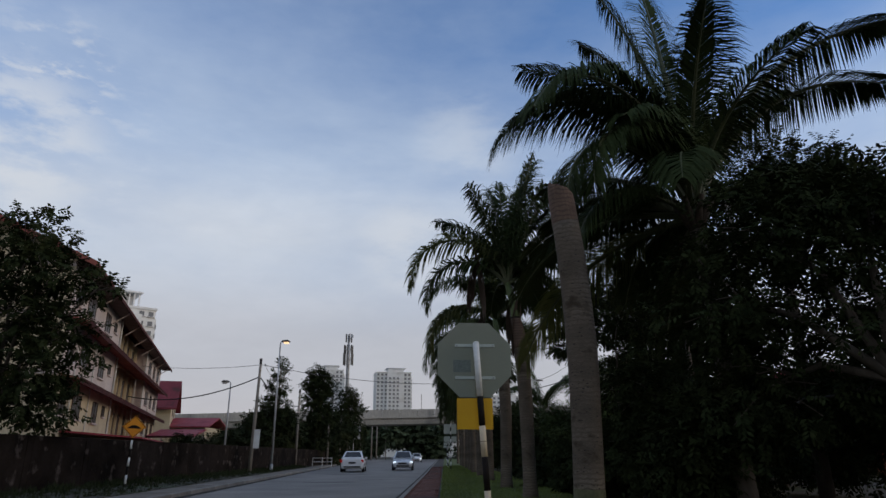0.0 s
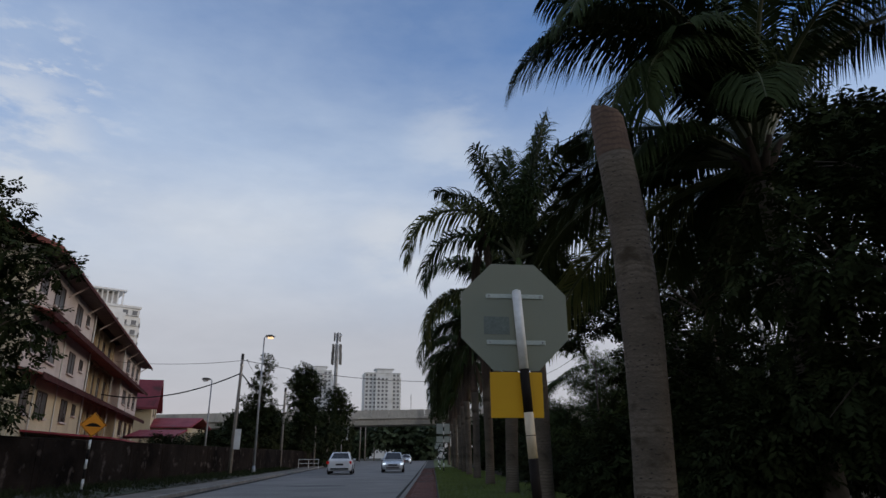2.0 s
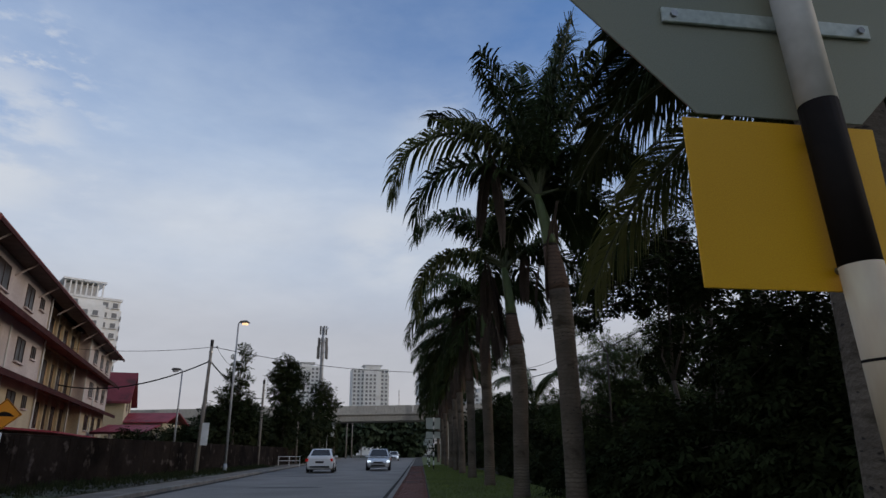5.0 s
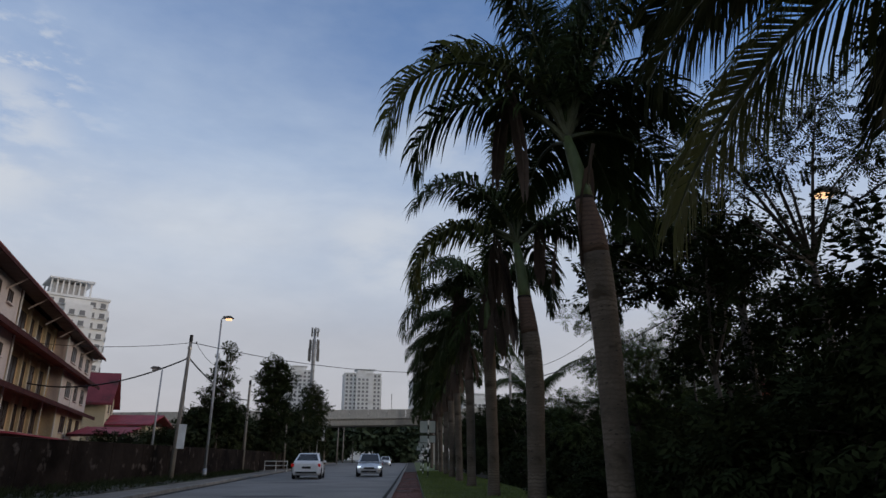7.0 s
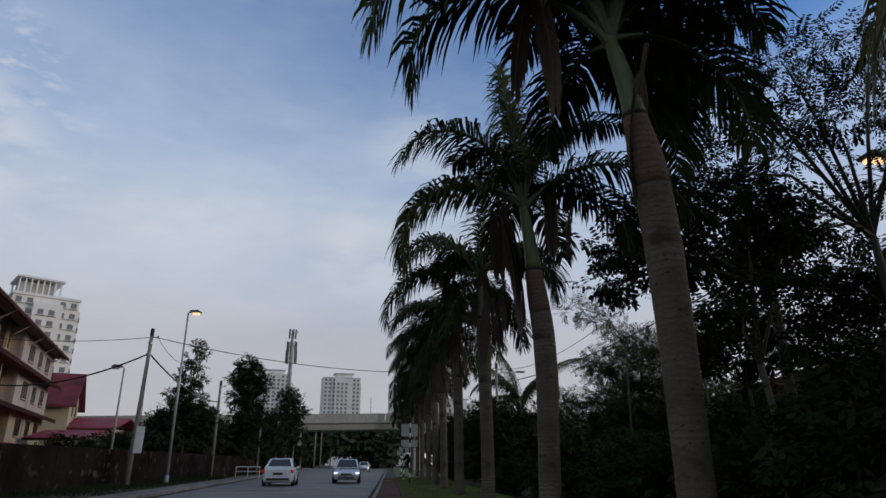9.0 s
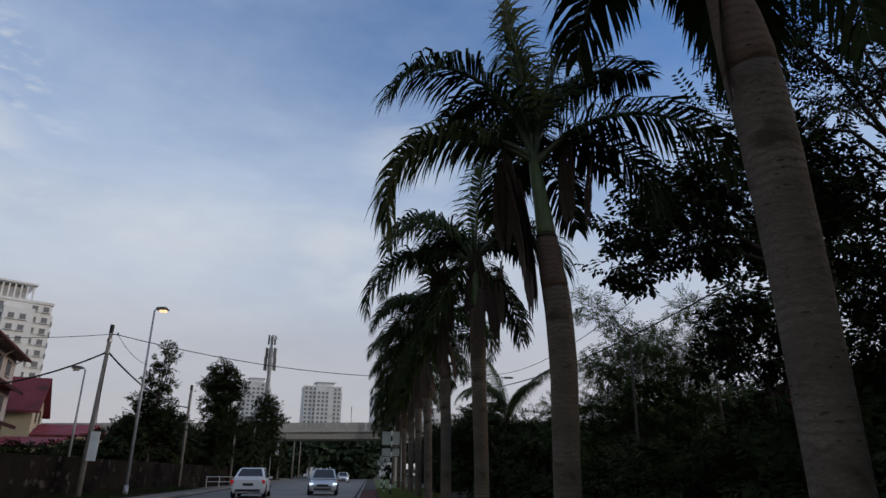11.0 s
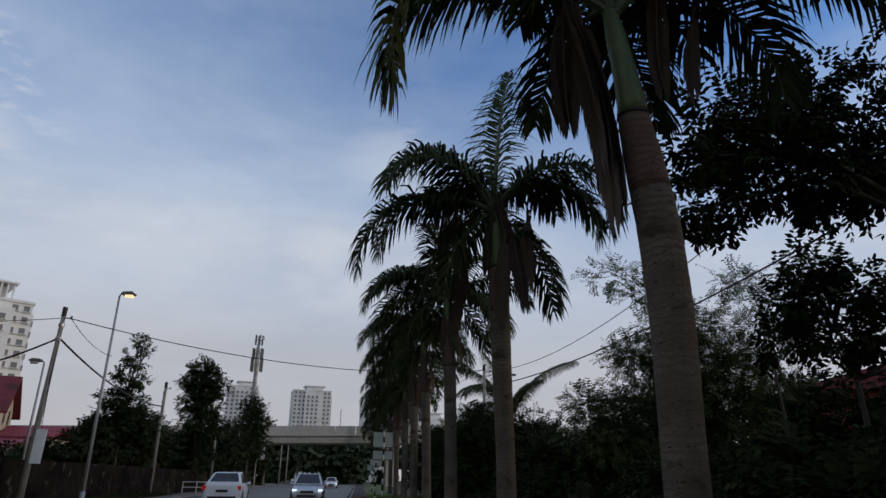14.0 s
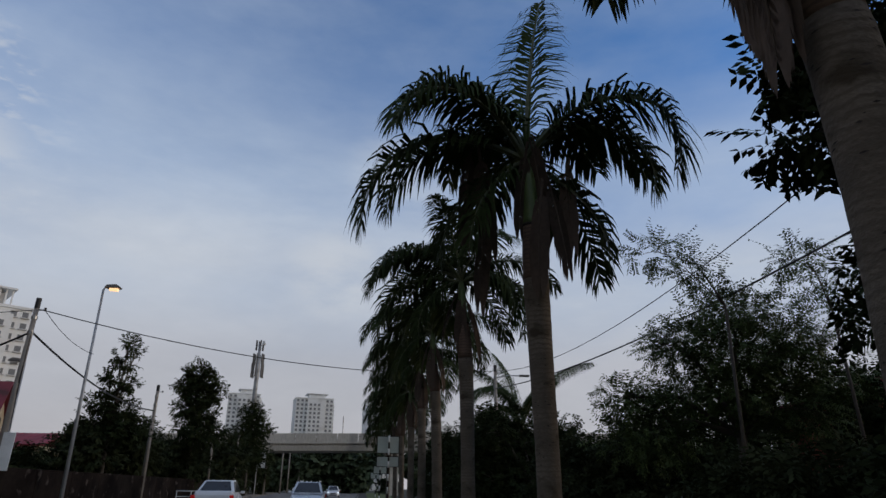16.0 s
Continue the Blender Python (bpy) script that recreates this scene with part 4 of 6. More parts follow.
def stop_sign():
    s = thing("stop_sign", pose(0.455, 7.6, 0.11, 0, 0, 6), "octagonal road sign seen from its grey back, on a striped post", "road sign")
    zc, r = 2.15, 0.44 / math.cos(radians(22.5))

    def px(z):
        return 0.0 - 0.06 * (z - 1.05)
    o = [(x * 1.0, z + zc) for x, z in octagon(r)]
    plate = part("plate", Geo().prism(o, 0.004, Matrix.Translation((-0.09, 0.045, 0))), "sign_back", s, "grey-green sheet back", bevel=0.001)
    part("front_face", Geo().prism([(x * 0.99, (z - zc) * 0.99 + zc) for x, z in o], 0.002, Matrix.Translation((-0.09, 0.0515, 0))), "red_plate", plate)
    for z in (2.315, 1.935):
        b = part("bracket", Geo().box(-0.325, 0.036, z - 0.018, 0.155, 0.044, z + 0.018), "bracket", s, "pale metal strip", bevel=0.002)
        for x in (-0.3, 0.13):
            part("bolt", Geo().tube([(x, 0.030, z), (x, 0.036, z)], 0.008, 8), "bolt", b)
    part("old_label", Geo().box(-0.345, 0.0425, 2.0, -0.135, 0.0445, 2.145), "sticker", plate, "faded grey label")
    yel = part("yellow_plate", Geo().box(-0.305, 0.045, 1.35, 0.115, 0.049, 1.7), "yellow", s, "plain yellow supplementary plate", bevel=0.001)
    for x, z in ((-0.03, 1.66), (-0.03, 1.39)):
        part("bolt", Geo().tube([(x, 0.038, z), (x, 0.0449, z)], 0.008, 8), "bolt", yel)
    # post: long white sleeve, then black and cream sleeves
    z = 2.34
    for mats, l in (("white_paint", 0.62), ("black_paint", 0.33), ("cream_paint", 0.34), ("black_paint", 0.36), ("cream_paint", 0.36), ("black_paint", 0.43)):
        z0 = max(z - l, -0.1)
        part("band", Geo().tube([(px(z0), 0, z0 + 0.001), (px(z), 0, z)], 0.037, 18), mats, s, smooth=True)
        z = z0
    part("cap", Geo().tube([(px(2.34), 0, 2.34), (px(2.35), 0, 2.353), (px(2.36), 0, 2.362)], [0.037, 0.032, 0.012], 18), "white_paint", s)
    part("joint_line", Geo().tube([(px(1.215), 0, 1.215), (px(1.22), 0, 1.22)], 0.0375, 18), "black_paint", s)


stop_sign()


def hump_sign():
    s = thing("hump_sign", pose(-11.45, 24.3, 0.06, 0, 1.5, 25), "orange diamond speed hump sign on a striped post", "road sign")
    d = 0.4
    part("plate", Geo().prism([(0, 2.15 - d), (d, 2.15), (0, 2.15 + d), (-d, 2.15)], 0.006, Matrix.Translation((0, -0.05, 0))), "orange", s, "orange diamond plate")
    pts = [(-0.24, 2.09)] + [(-0.22 + 0.44 * i / 10, 2.11 + 0.1 * math.sin(math.pi * i / 10)) for i in range(11)] + [(0.24, 2.09)]
    part("hump_symbol", Geo().prism(pts, 0.003, Matrix.Translation((0, -0.0535, 0))), "black_paint", s, "black hump symbol")
    for a, b in (((0, 1.78), (0.37, 2.15)), ((0.37, 2.15), (0, 2.52)), ((0, 2.52), (-0.37, 2.15)), ((-0.37, 2.15), (0, 1.78))):
        part("border", Geo().tube([(a[0], -0.053, a[1]), (b[0], -0.053, b[1])], 0.008, 4), "black_paint", s)
    banded_pole(s, 2.3, 0.036, 0.62, 0.3, ["black_paint", "white_paint"])


hump_sign()


def board_sign(x, y, boards, h, turn, label):
    s = thing("road_sign", pose(x, y, 0.1, 0, 0, turn), label, "road sign", "road signs along the footpath")
    for x0, z0, x1, z1 in boards:
        b = part("board", Geo().box(x0, 0.045, z0, x1, 0.055, z1), "board_back", s, "pale grey-green board back", bevel=0.002)
        f = Geo()
        t = 0.03
        f.box(x0, 0.03, z0, x0 + t, 0.044, z1).box(x1 - t, 0.03, z0, x1, 0.044, z1).box(x0 + t, 0.03, z0, x1 - t, 0.044, z0 + t).box(x0 + t, 0.03, z1 - t, x1 - t, 0.044, z1)
        part("edge_frame", f, "black_paint", b)
        part("stiffener", Geo().box(x0 + t, 0.038, (z0 + z1) / 2 - 0.02, x1 - t, 0.0445, (z0 + z1) / 2 + 0.02), "bracket", b)
    banded_pole(s, h, 0.04, 0.3, 0.28, ["white_paint", "black_paint"])
    return s


board_sign(0.48, 51.4, [(-0.56, 2.62, 0.48, 3.4), (-0.56, 2.02, 0.48, 2.5)], 3.42, 0, "two stacked sign boards seen from behind on a striped post")
board_sign(0.3, 60.0, [(-0.4, 1.9, 0.4, 2.35)], 2.4, 0, "small sign board seen from behind on a striped post")
board_sign(0.3, 73.5, [(-0.45, 1.8, 0.45, 2.3)], 2.4, 0, "small sign board seen from behind on a striped post")
bus = thing("notice_board", pose(-18.3, 134.0, 0.1), "tall white notice board on a post by the kerb", "notice board")
part("post", Geo().tube([(0, 0, -0.1), (0, 0, 6.9)], 0.07, 8), "galv", bus)
part("board", Geo().box(0.1, -0.04, 4.2, 1.3, 0.04, 6.7), "white_paint", bus, bevel=0.01)
part("writing_bar", Geo().box(0.3, -0.046, 5.9, 1.1, -0.041, 6.1), "lamp_grey", bus)
rail = thing("metal_barrier", pose(-13.0, 71.5, 0.1, 0, 0, 4), "low white tubular barrier on the pavement", "barrier")
for x in (-1.0, 0, 1.0):
    part("post", Geo().tube([(x, 0, -0.1), (x, 0, 0.85)], 0.03, 8), "white_paint", rail)
for z in (0.45, 0.83):
    part("rail", Geo().tube([(-1.05, 0, z), (1.05, 0, z)], 0.028, 8), "white_paint", rail)
# ---- palms ----
FRONDS = {}


def frond_mesh(kind, length, elev, droop, seed):
    """An arching frond along +x: rib and two rows of drooping leaflets."""
    key = (kind, round(length, 1), round(elev / 3), round(droop / 3), seed % 3)
    if key in FRONDS:
        return FRONDS[key]
    rng = random.Random(hash(key[1:]) % 1000 + seed % 3 * 77)
    royal, dead = kind in ("royal", "royal_pale", "royal_dead"), kind.endswith("dead")
    seg, pts, tans = 22, [Vector((0, 0, 0))], []
    wob = rng.uniform(-0.06, 0.06)
    for i in range(seg):
        s = (i + 0.5) / seg
        a = radians(elev - droop * s ** 1.25)
        d = Vector((math.cos(a), wob * s * 2, math.sin(a))).normalized()
        tans.append(d)
        pts.append(pts[-1] + d * length / seg)
    tans.append(tans[-1])
    g = Geo()
    g.tube(pts, [(0.045 if royal else 0.05) * length / 3 * (1 - 0.93 * i / seg) + 0.004 for i in range(seg + 1)], 6, 1)
    pairs = int((76 if royal else 92) * length / 3) if not dead else int(64 * length / 2)
    llen = (0.92 if royal else 1.1) * (length / 3) ** 0.4 * (0.85 if dead else 1)
    start = 0.16 if royal else 0.2
    for k in range(pairs):
        s = start + (0.99 - start) * (k + rng.random() * 0.5) / pairs
        i = min(int(s * seg), seg - 1)
        p = pts[i].lerp(pts[i + 1], s * seg - i)
        T = tans[i]
        U = Vector((-T.z, 0, T.x))
        prof = max(math.sin(math.pi * min(1, 0.2 + 0.72 * (s - start) / (1 - start))), 0.15) ** 0.75
        for side in (-1, 1):
            if rng.random() < (0.2 if dead else 0.05):
                continue
            l = llen * prof * rng.uniform(0.85, 1.1)
            lift = rng.uniform(-0.35, 0.75) if royal else rng.uniform(0.0, 0.3)
            fwd = 0.5 + 0.7 * s ** 2
            d0 = (Vector((0, side, 0)) * (1.0 if not dead else 0.4) + T * fwd + U * lift * (0 if dead else 1)).normalized()
            hang = (0.95 if royal else 0.95) * rng.uniform(0.7, 1.25) + (1.5 if dead else 0)
            d1 = (d0 + Vector((0, 0, -hang))).normalized()
            d2 = (d1 + Vector((0, 0, -hang * 0.9))).normalized()
            w = (0.024 if royal else 0.017) * rng.uniform(0.8, 1.2) * (0.8 if dead else 1)
            W = T.cross(d0).cross(d0).normalized()
            if abs(W.dot(T)) < 0.2:
                W = T
            p1 = p + d0 * l * 0.34
            p2 = p1 + d1 * l * 0.36
            p3 = p2 + d2 * l * 0.30
            g.add([p - W * w * 0.5, p + W * w * 0.5, p1 + W * w, p1 - W * w, p2 + W * w * 0.8, p2 - W * w * 0.8, p3],
                  [(0, 1, 2, 3), (3, 2, 4, 5), (5, 4, 6)], 0)
    leaf = {"royal": "frond", "royal_pale": "frond_backlit", "royal_dead": "frond_dead", "coco": "frond", "coco_pale": "frond_backlit", "coco_dead": "frond_dead"}[kind]
    FRONDS[key] = g.mesh("frond", [leaf, "rachis_dead" if dead else "rachis"])
    return FRONDS[key]


def place_fronds(palm, top, fronds, kind, rng, jitter=6, own=-1):
    """Fronds as (azimuth, elevation, droop, length); from index own on they keep closely to their numbers."""
    for k, (az, el, dr, ln, *tag) in enumerate(fronds):
        if k == own:
            jitter = 1
        kd = kind + ("_" + tag[0] if tag else "")
        me = frond_mesh(kd, ln, el + rng.uniform(-jitter, jitter) * 0.6, dr + rng.uniform(-jitter, jitter), rng.randrange(9))
        ob = part("dead_frond" if tag and tag[0] == "dead" else "frond", me, None, palm)
        ob.matrix_basis = pose(top[0], top[1], top[2] - (0.25 if tag and tag[0] == "dead" else 0) + rng.uniform(-0.1, 0.1), 0, 0, az + rng.uniform(-jitter, jitter))


ROYAL = [(170, 32, 150, 3.2), (138, 30, 150, 3.0), (12, 28, 140, 3.0), (322, 22, 140, 2.6), (180, 54, 138, 3.4), (152, 64, 125, 3.0), (205, 48, 138, 3.2), (185, 18, 105, 2.8), (2, 50, 122, 3.2), (-24, 18, 100, 2.6), (38, 52, 118, 2.8),
         (82, 60, 112, 2.8), (302, 62, 110, 2.6), (122, 72, 90, 2.5), (240, 80, 50, 2.6), (15, 84, 30, 2.6), (100, 22, 118, 2.6), (160, -15, 75, 2.4), (205, -20, 70, 2.2), (20, -15, 75, 2.3), (170, -60, 40, 1.9, "dead"), (325, -62, 40, 1.9, "dead"), (255, -72, 25, 1.6, "dead")]

FILL = [(40, 60, 100, 2.6), (80, 64, 100, 2.8), (110, 70, 90, 2.6), (100, 30, 100, 2.2), (60, 30, 100, 2.2)]
# fronds tagged pale carry the lighter, backlit colour
PALM_A = FILL + [(180, 71, 172, 4.2, "pale"), (177, 56, 168, 3.5), (170, 74, 10, 3.0), (5, 82, 6, 3.9), (0, 80, 8, 4.2), (30, 78, 12, 4.4), (350, 72, 24, 3.9), (135, 85, 20, 3.4), (47, 62, 170, 2.8), (49, 49, 165, 3.3), (0, 80, 168, 3.1), (15, 30, 130, 2.8), (60, 80, 20, 3.6), (100, 82, 15, 3.6), (330, 80, 30, 3.2), (200, 80, 25, 3.2), (150, 70, 60, 3.4), (25, 66, 90, 3.3)]
PALM_C = FILL + [(190, 29, 141, 3.6, "pale"), (184, 34, 138, 3.4), (200, 80, 155, 3.7), (132, 84, 104, 3.0), (145, 86, 8, 3.5), (8, 82, 31, 3.7), (200, 86, 12, 3.0, "pale"), (11, 83, 92, 3.9), (350, 53, 132, 4.0), (11, 47, 146, 3.2), (30, 74, 60, 3.2), (90, 80, 30, 3.4)]
PALM_D = FILL + [(51, 85, 12, 3.8), (212, 58, 140, 3.4), (188, 24, 120, 3.8), (320, 49, 165, 3.8), (346, 55, 164, 3.1), (133, 79, 170, 2.8), (195, 72, 150, 3.2), (15, 66, 150, 3.2), (165, 38, 130, 3.2), (200, -35, 50, 2.2), (340, -30, 55, 2.2), (165, -20, 70, 2.4), (20, -25, 65, 2.4)]
# dead fronds caught in the crown: offset east, south, up from its heart, length, and the way it leans
HANG_A = [(-0.95, 0.1, 1.1, 2.0), (-0.85, 0.0, 1.0, 1.7), (0.35, 0.2, -0.2, 1.8)]
HANG_C = [(-0.45, 0.0, 0.1, 1.9), (-0.4, 0.1, 0.0, 1.6), (-0.5, 0.05, 0.2, 1.5), (0.6, 0.1, 0.7, 1.5), (1.0, 0.0, 0.2, 1.1), (-0.4, 0.0, -0.1, 2.2, 0), (-0.44, 0.05, -0.3, 2.1, 8), (-0.5, 0.0, 0.0, 1.8, 355), (-0.42, -0.05, -0.2, 1.9, 12)]
HANG_D = [(0.0, 0.22, 0.35, 1.3), (-0.04, 0.24, 0.25, 1.5), (0.06, 0.2, 0.4, 1.2), (0.75, 0.0, 0.0, 1.5), (-0.85, 0.1, 0.3, 1.9), (0.2, 0.2, -0.4, 1.9), (0.7, 0.05, 0.1, 1.7), (-0.9, 0.0, 0.4, 1.8), (-0.6, 0.0, -0.5, 1.9), (0.28, 0.15, -0.3, 1.7)]


def scars(palm, path, rad, rng, count=40, lo=0.25, hi=0.95):
    """Small dark bark scars sunk a little into the trunk."""
    g = Geo()
    for _ in range(count):
        f = (rng.uniform(lo, hi) + rng.gauss(0, 0.004)) * (len(path) - 1)
        f = min(max((round(f * 3) + rng.gauss(0, 0.12)) / 3, 0), len(path) - 1.01)
        i = int(f)
        p = path[i].lerp(path[i + 1], f - i)
        a, r = rng.uniform(0, 2 * math.pi), rad[i] * 1.003
        c, s = math.cos(a), math.sin(a)
        w, h = rng.uniform(0.01, 0.034), rng.uniform(0.004, 0.01)
        t = Vector((-s, c, 0))
        o = p + Vector((c, s, 0)) * r
        g.add([o - t * w, o - Vector((0, 0, h)) + Vector((c, s, 0)) * 0.002, o + t * w, o + Vector((0, 0, h)) + Vector((c, s, 0)) * 0.002], [(0, 1, 2, 3)])
    ob = part("bark_scar", g, "scar", palm)
    ob["kind"] = "stuff"


def stations(rows, n=34):
    """A smooth trunk line and its radii through (height, offset, radius) rows."""
    zs, xs, rs = zip(*rows)
    at = [zs[0] + (zs[-1] - zs[0]) * i / n for i in range(n + 1)]
    soft = np.array([0.25, 0.5, 0.25])

    def curve(vals):
        v = np.interp(at, zs, vals)
        for _ in range(2):
            v = np.convolve(np.pad(v, 1, mode="edge"), soft, "valid")
        return v
    return [Vector((x, 0, z)) for x, z in zip(curve(xs), at)], [float(r) for r in curve(rs)]


PLAIN = [(-0.1, 0.0, 0.22), (0.3, 0.0, 0.18), (2.0, 0.0, 0.172), (3.6, -0.02, 0.185), (4.3, -0.05, 0.19), (4.75, -0.08, 0.165), (4.95, -0.1, 0.14)]


def royal_palm(x, y, rows, seed, fronds=None, hung=(), shaft=1.1, lean=-0.2, label="royal palm with grey ringed trunk and drooping dark fronds"):
    rng = random.Random(seed)
    p = thing("royal_palm", pose(x, y, 0.1), label, "palm tree", "royal palms along the footpath")
    path, rad = stations(rows)
    rad = [q * (1 + (0.006 if i % 2 else -0.006) + rng.uniform(-0.006, 0.006)) for i, q in enumerate(rad)]
    cut = int(len(path) * 0.82)
    part("trunk", Geo().tube(path[:cut + 1], rad[:cut + 1], 24), "trunk", p, smooth=True)
    part("trunk_top", Geo().tube(path[cut:], [q * 1.003 for q in rad[cut:]], 24), "trunk_top", p, "brown upper trunk", smooth=True)
    scars(p, path, rad, rng, 150)
    t, r = path[-1], rad[-1]
    part("leaf_scar_ring", Geo().tube([t + Vector((0, 0, -0.025)), t + Vector((0, 0, 0.02))], r * 1.04, 24), "scar", p, smooth=True)
    sh = [t + Vector((lean * f ** 1.3, 0, shaft * f)) for f in (0, 0.1, 0.3, 0.5, 0.75, 1.0)]
    part("crownshaft", Geo().tube(sh, [r * 0.98, r * 0.95, r * 0.85, r * 0.78, r * 0.7, r * 0.5], 18), "shaft", p, "smooth green crownshaft", smooth=True)
    for k in range(3):
        a = 2.1 * k + seed
        g = Geo().tube([sh[-1] + Vector((0, 0, -0.1)), sh[-1] + Vector((0.03 * math.cos(a), 0.03 * math.sin(a), 0.5)), sh[-1] + Vector((0.12 * math.cos(a), 0.12 * math.sin(a), 1.3))], [0.04, 0.03, 0.008], 6)
        part("spear_leaf", g, "frond", p, "unopened upright spear leaf", smooth=True)
    place_fronds(p, sh[-1], fronds or ROYAL, "royal", rng, own=len(FILL) if fronds else -1)
    for dx, dy, dz, ln, *way in hung:
        ob = part("dead_frond", frond_mesh("royal_dead", ln, -74, 16, rng.randrange(9)), None, p)
        ob.matrix_basis = pose(sh[-1].x + dx, sh[-1].y - dy, sh[-1].z + dz, 0, 0, way[0] if way else rng.uniform(0, 360))
    return p


def with_top(h, dx=0.0):
    """The plain trunk drawn out to height h."""
    return [(z if z < 1 else z * h / 4.95, x + dx * z / 4.95, r) for z, x, r in PLAIN]


royal_palm(2.22, 17.8, [(-0.1, 0.02, 0.23), (0.3, 0.02, 0.182), (1.2, 0.01, 0.177), (2.3, -0.003, 0.182), (3.4, -0.04, 0.195), (4.1, -0.1, 0.197), (4.5, -0.15, 0.165), (4.77, -0.205, 0.125)], 3, PALM_A, HANG_A, 1.02, -0.21)
royal_palm(2.13, 23.1, [(-0.1, -0.03, 0.24), (0.3, -0.02, 0.193), (1.4, 0.0, 0.189), (2.5, 0.035, 0.2), (3.4, 0.005, 0.204), (4.1, -0.08, 0.19), (4.57, -0.135, 0.15)], 5, PALM_C, HANG_C, 1.28, -0.15)
royal_palm(1.98, 29.5, [(-0.1, 0.0, 0.22), (0.3, 0.0, 0.178), (1.5, 0.0, 0.17), (2.9, -0.03, 0.18), (4.2, -0.055, 0.2), (4.8, -0.07, 0.18), (5.05, -0.08, 0.15)], 8, PALM_D, HANG_D, 1.15, -0.04)
for py, px, ph, sd in ((36.6, 1.93, 5.2, 11), (43.3, 1.9, 5.3, 14), (50.0, 1.92, 5.5, 17), (57.5, 1.92, 5.3, 20), (66.0, 1.9, 5.5, 22), (76.0, 1.9, 5.5, 23), (90.0, 1.8, 5.3, 26)):
    royal_palm(px, py, with_top(ph, -0.1 + 0.02 * (sd % 7)), sd, None, (), 1.1 + 0.03 * (sd % 5), -0.05)


def palm_stump():
    rng = random.Random(2)
    p = thing("palm_stump", pose(2.12, 9.8, 0.1), "tall dead palm trunk broken off at the top", "palm trunk")
    path, rad = stations([(-0.1, -0.05, 0.27), (0.3, -0.05, 0.225), (1.5, -0.015, 0.222), (2.5, 0.0, 0.232), (3.4, -0.03, 0.228), (4.2, -0.08, 0.22), (5.2, -0.19, 0.205)], 30)
    rad = [q * (1 + (0.006 if i % 2 else -0.006) + rng.uniform(-0.006, 0.006)) for i, q in enumerate(rad)]
    n = 22
    cut = 27
    part("trunk", Geo().tube(path[:cut + 1], rad[:cut + 1], n), "trunk", p, smooth=True)
    top = Geo().tube(path[cut:], [q * 1.015 for q in rad[cut:]], n)
    for k in range(n):
        x, y, z = top.v[-n + k]
        top.v[-n + k] = (x, y, z + 0.11 * math.cos(2 * math.pi * k / n - 0.3) + rng.uniform(-0.08, 0.08))
    part("broken_top", top, "trunk_top", p, "splintered brown top")
    scars(p, path, rad, rng, 420, 0.08, 0.88)
    part("moss_collar", Geo().tube(path[:5], [q * 1.01 for q in rad[:5]], n), "moss", p, "mossy foot")


palm_stump()
COCO = [(92, 60, 80, 4.4), (340, 40, 90, 4.0), (300, 72, 60, 4.0), (268, 80, 45, 4.2), (75, 18, 80, 3.4), (225, 70, 110, 3.6), (200, 30, 110, 3.4), (250, 40, 110, 3.2),
        (181, 85, 150, 5.8), (190, 84, 140, 5.4), (212, 84, 148, 5.8), (157, 86, 23, 5.8), (170, 80, 70, 5.4), (120, 87, 10, 6.2), (140, 85, 40, 5.6), (22, 80, 13, 6.4), (1, 70, 64, 7.2), (5, 66, 74, 6.4), (18, 80, 77, 5.1), (218, 71, 168, 4.4), (205, 66, 165, 4.6),
        (127, 49, 57, 4.7), (135, 42, 70, 4.4), (109, 8, 78, 3.1), (108, -50, 20, 2.8), (74, -23, 43, 3.2), (39, -50, 60, 3.4), (141, -2, 68, 5.0, "pale"), (146, 22, 84, 4.6), (100, 5, 60, 3.6), (75, 10, 60, 4.0), (118, 42, 70, 4.4), (130, 30, 62, 4.6), (110, -30, 50, 2.6, "dead")]


def coconut_palm(x, y, h, seed, fronds, label):
    rng = random.Random(seed)
    p = thing("coconut_palm", pose(x, y, 0.05), label, "palm tree")
    path, rad = stations([(-0.1, 0, 0.24), (0.4, 0, 0.17), (h * 0.5, -0.12, 0.14), (h, -0.3, 0.125)])
    g = Geo().tube(path, rad, 18)
    part("trunk", g, "bark", p, smooth=True)
    t = path[-1]
    for k in range(8):
        a = k * 0.8
        g = Geo().tube([t + Vector((0, 0, -0.2)), t + Vector((0.2 * math.cos(a), 0.2 * math.sin(a), 0.1)), t + Vector((0.4 * math.cos(a), 0.4 * math.sin(a), 0.45))], [0.1, 0.07, 0.04], 6)
        part("leaf_base", g, "rachis_dead", p, "fibrous brown leaf base", smooth=True)
    place_fronds(p, t + Vector((0, 0, 0.15)), fronds, "coco", rng, 5, own=8)
    return p


coconut_palm(5.28, 11.9, 5.5, 4, COCO, "coconut palm with long dark arching fronds")
coconut_palm(9.5, 62.0, 4.6, 9, COCO[::2], "small coconut palm behind the row")
# ---- broadleaf trees and shrubs ----


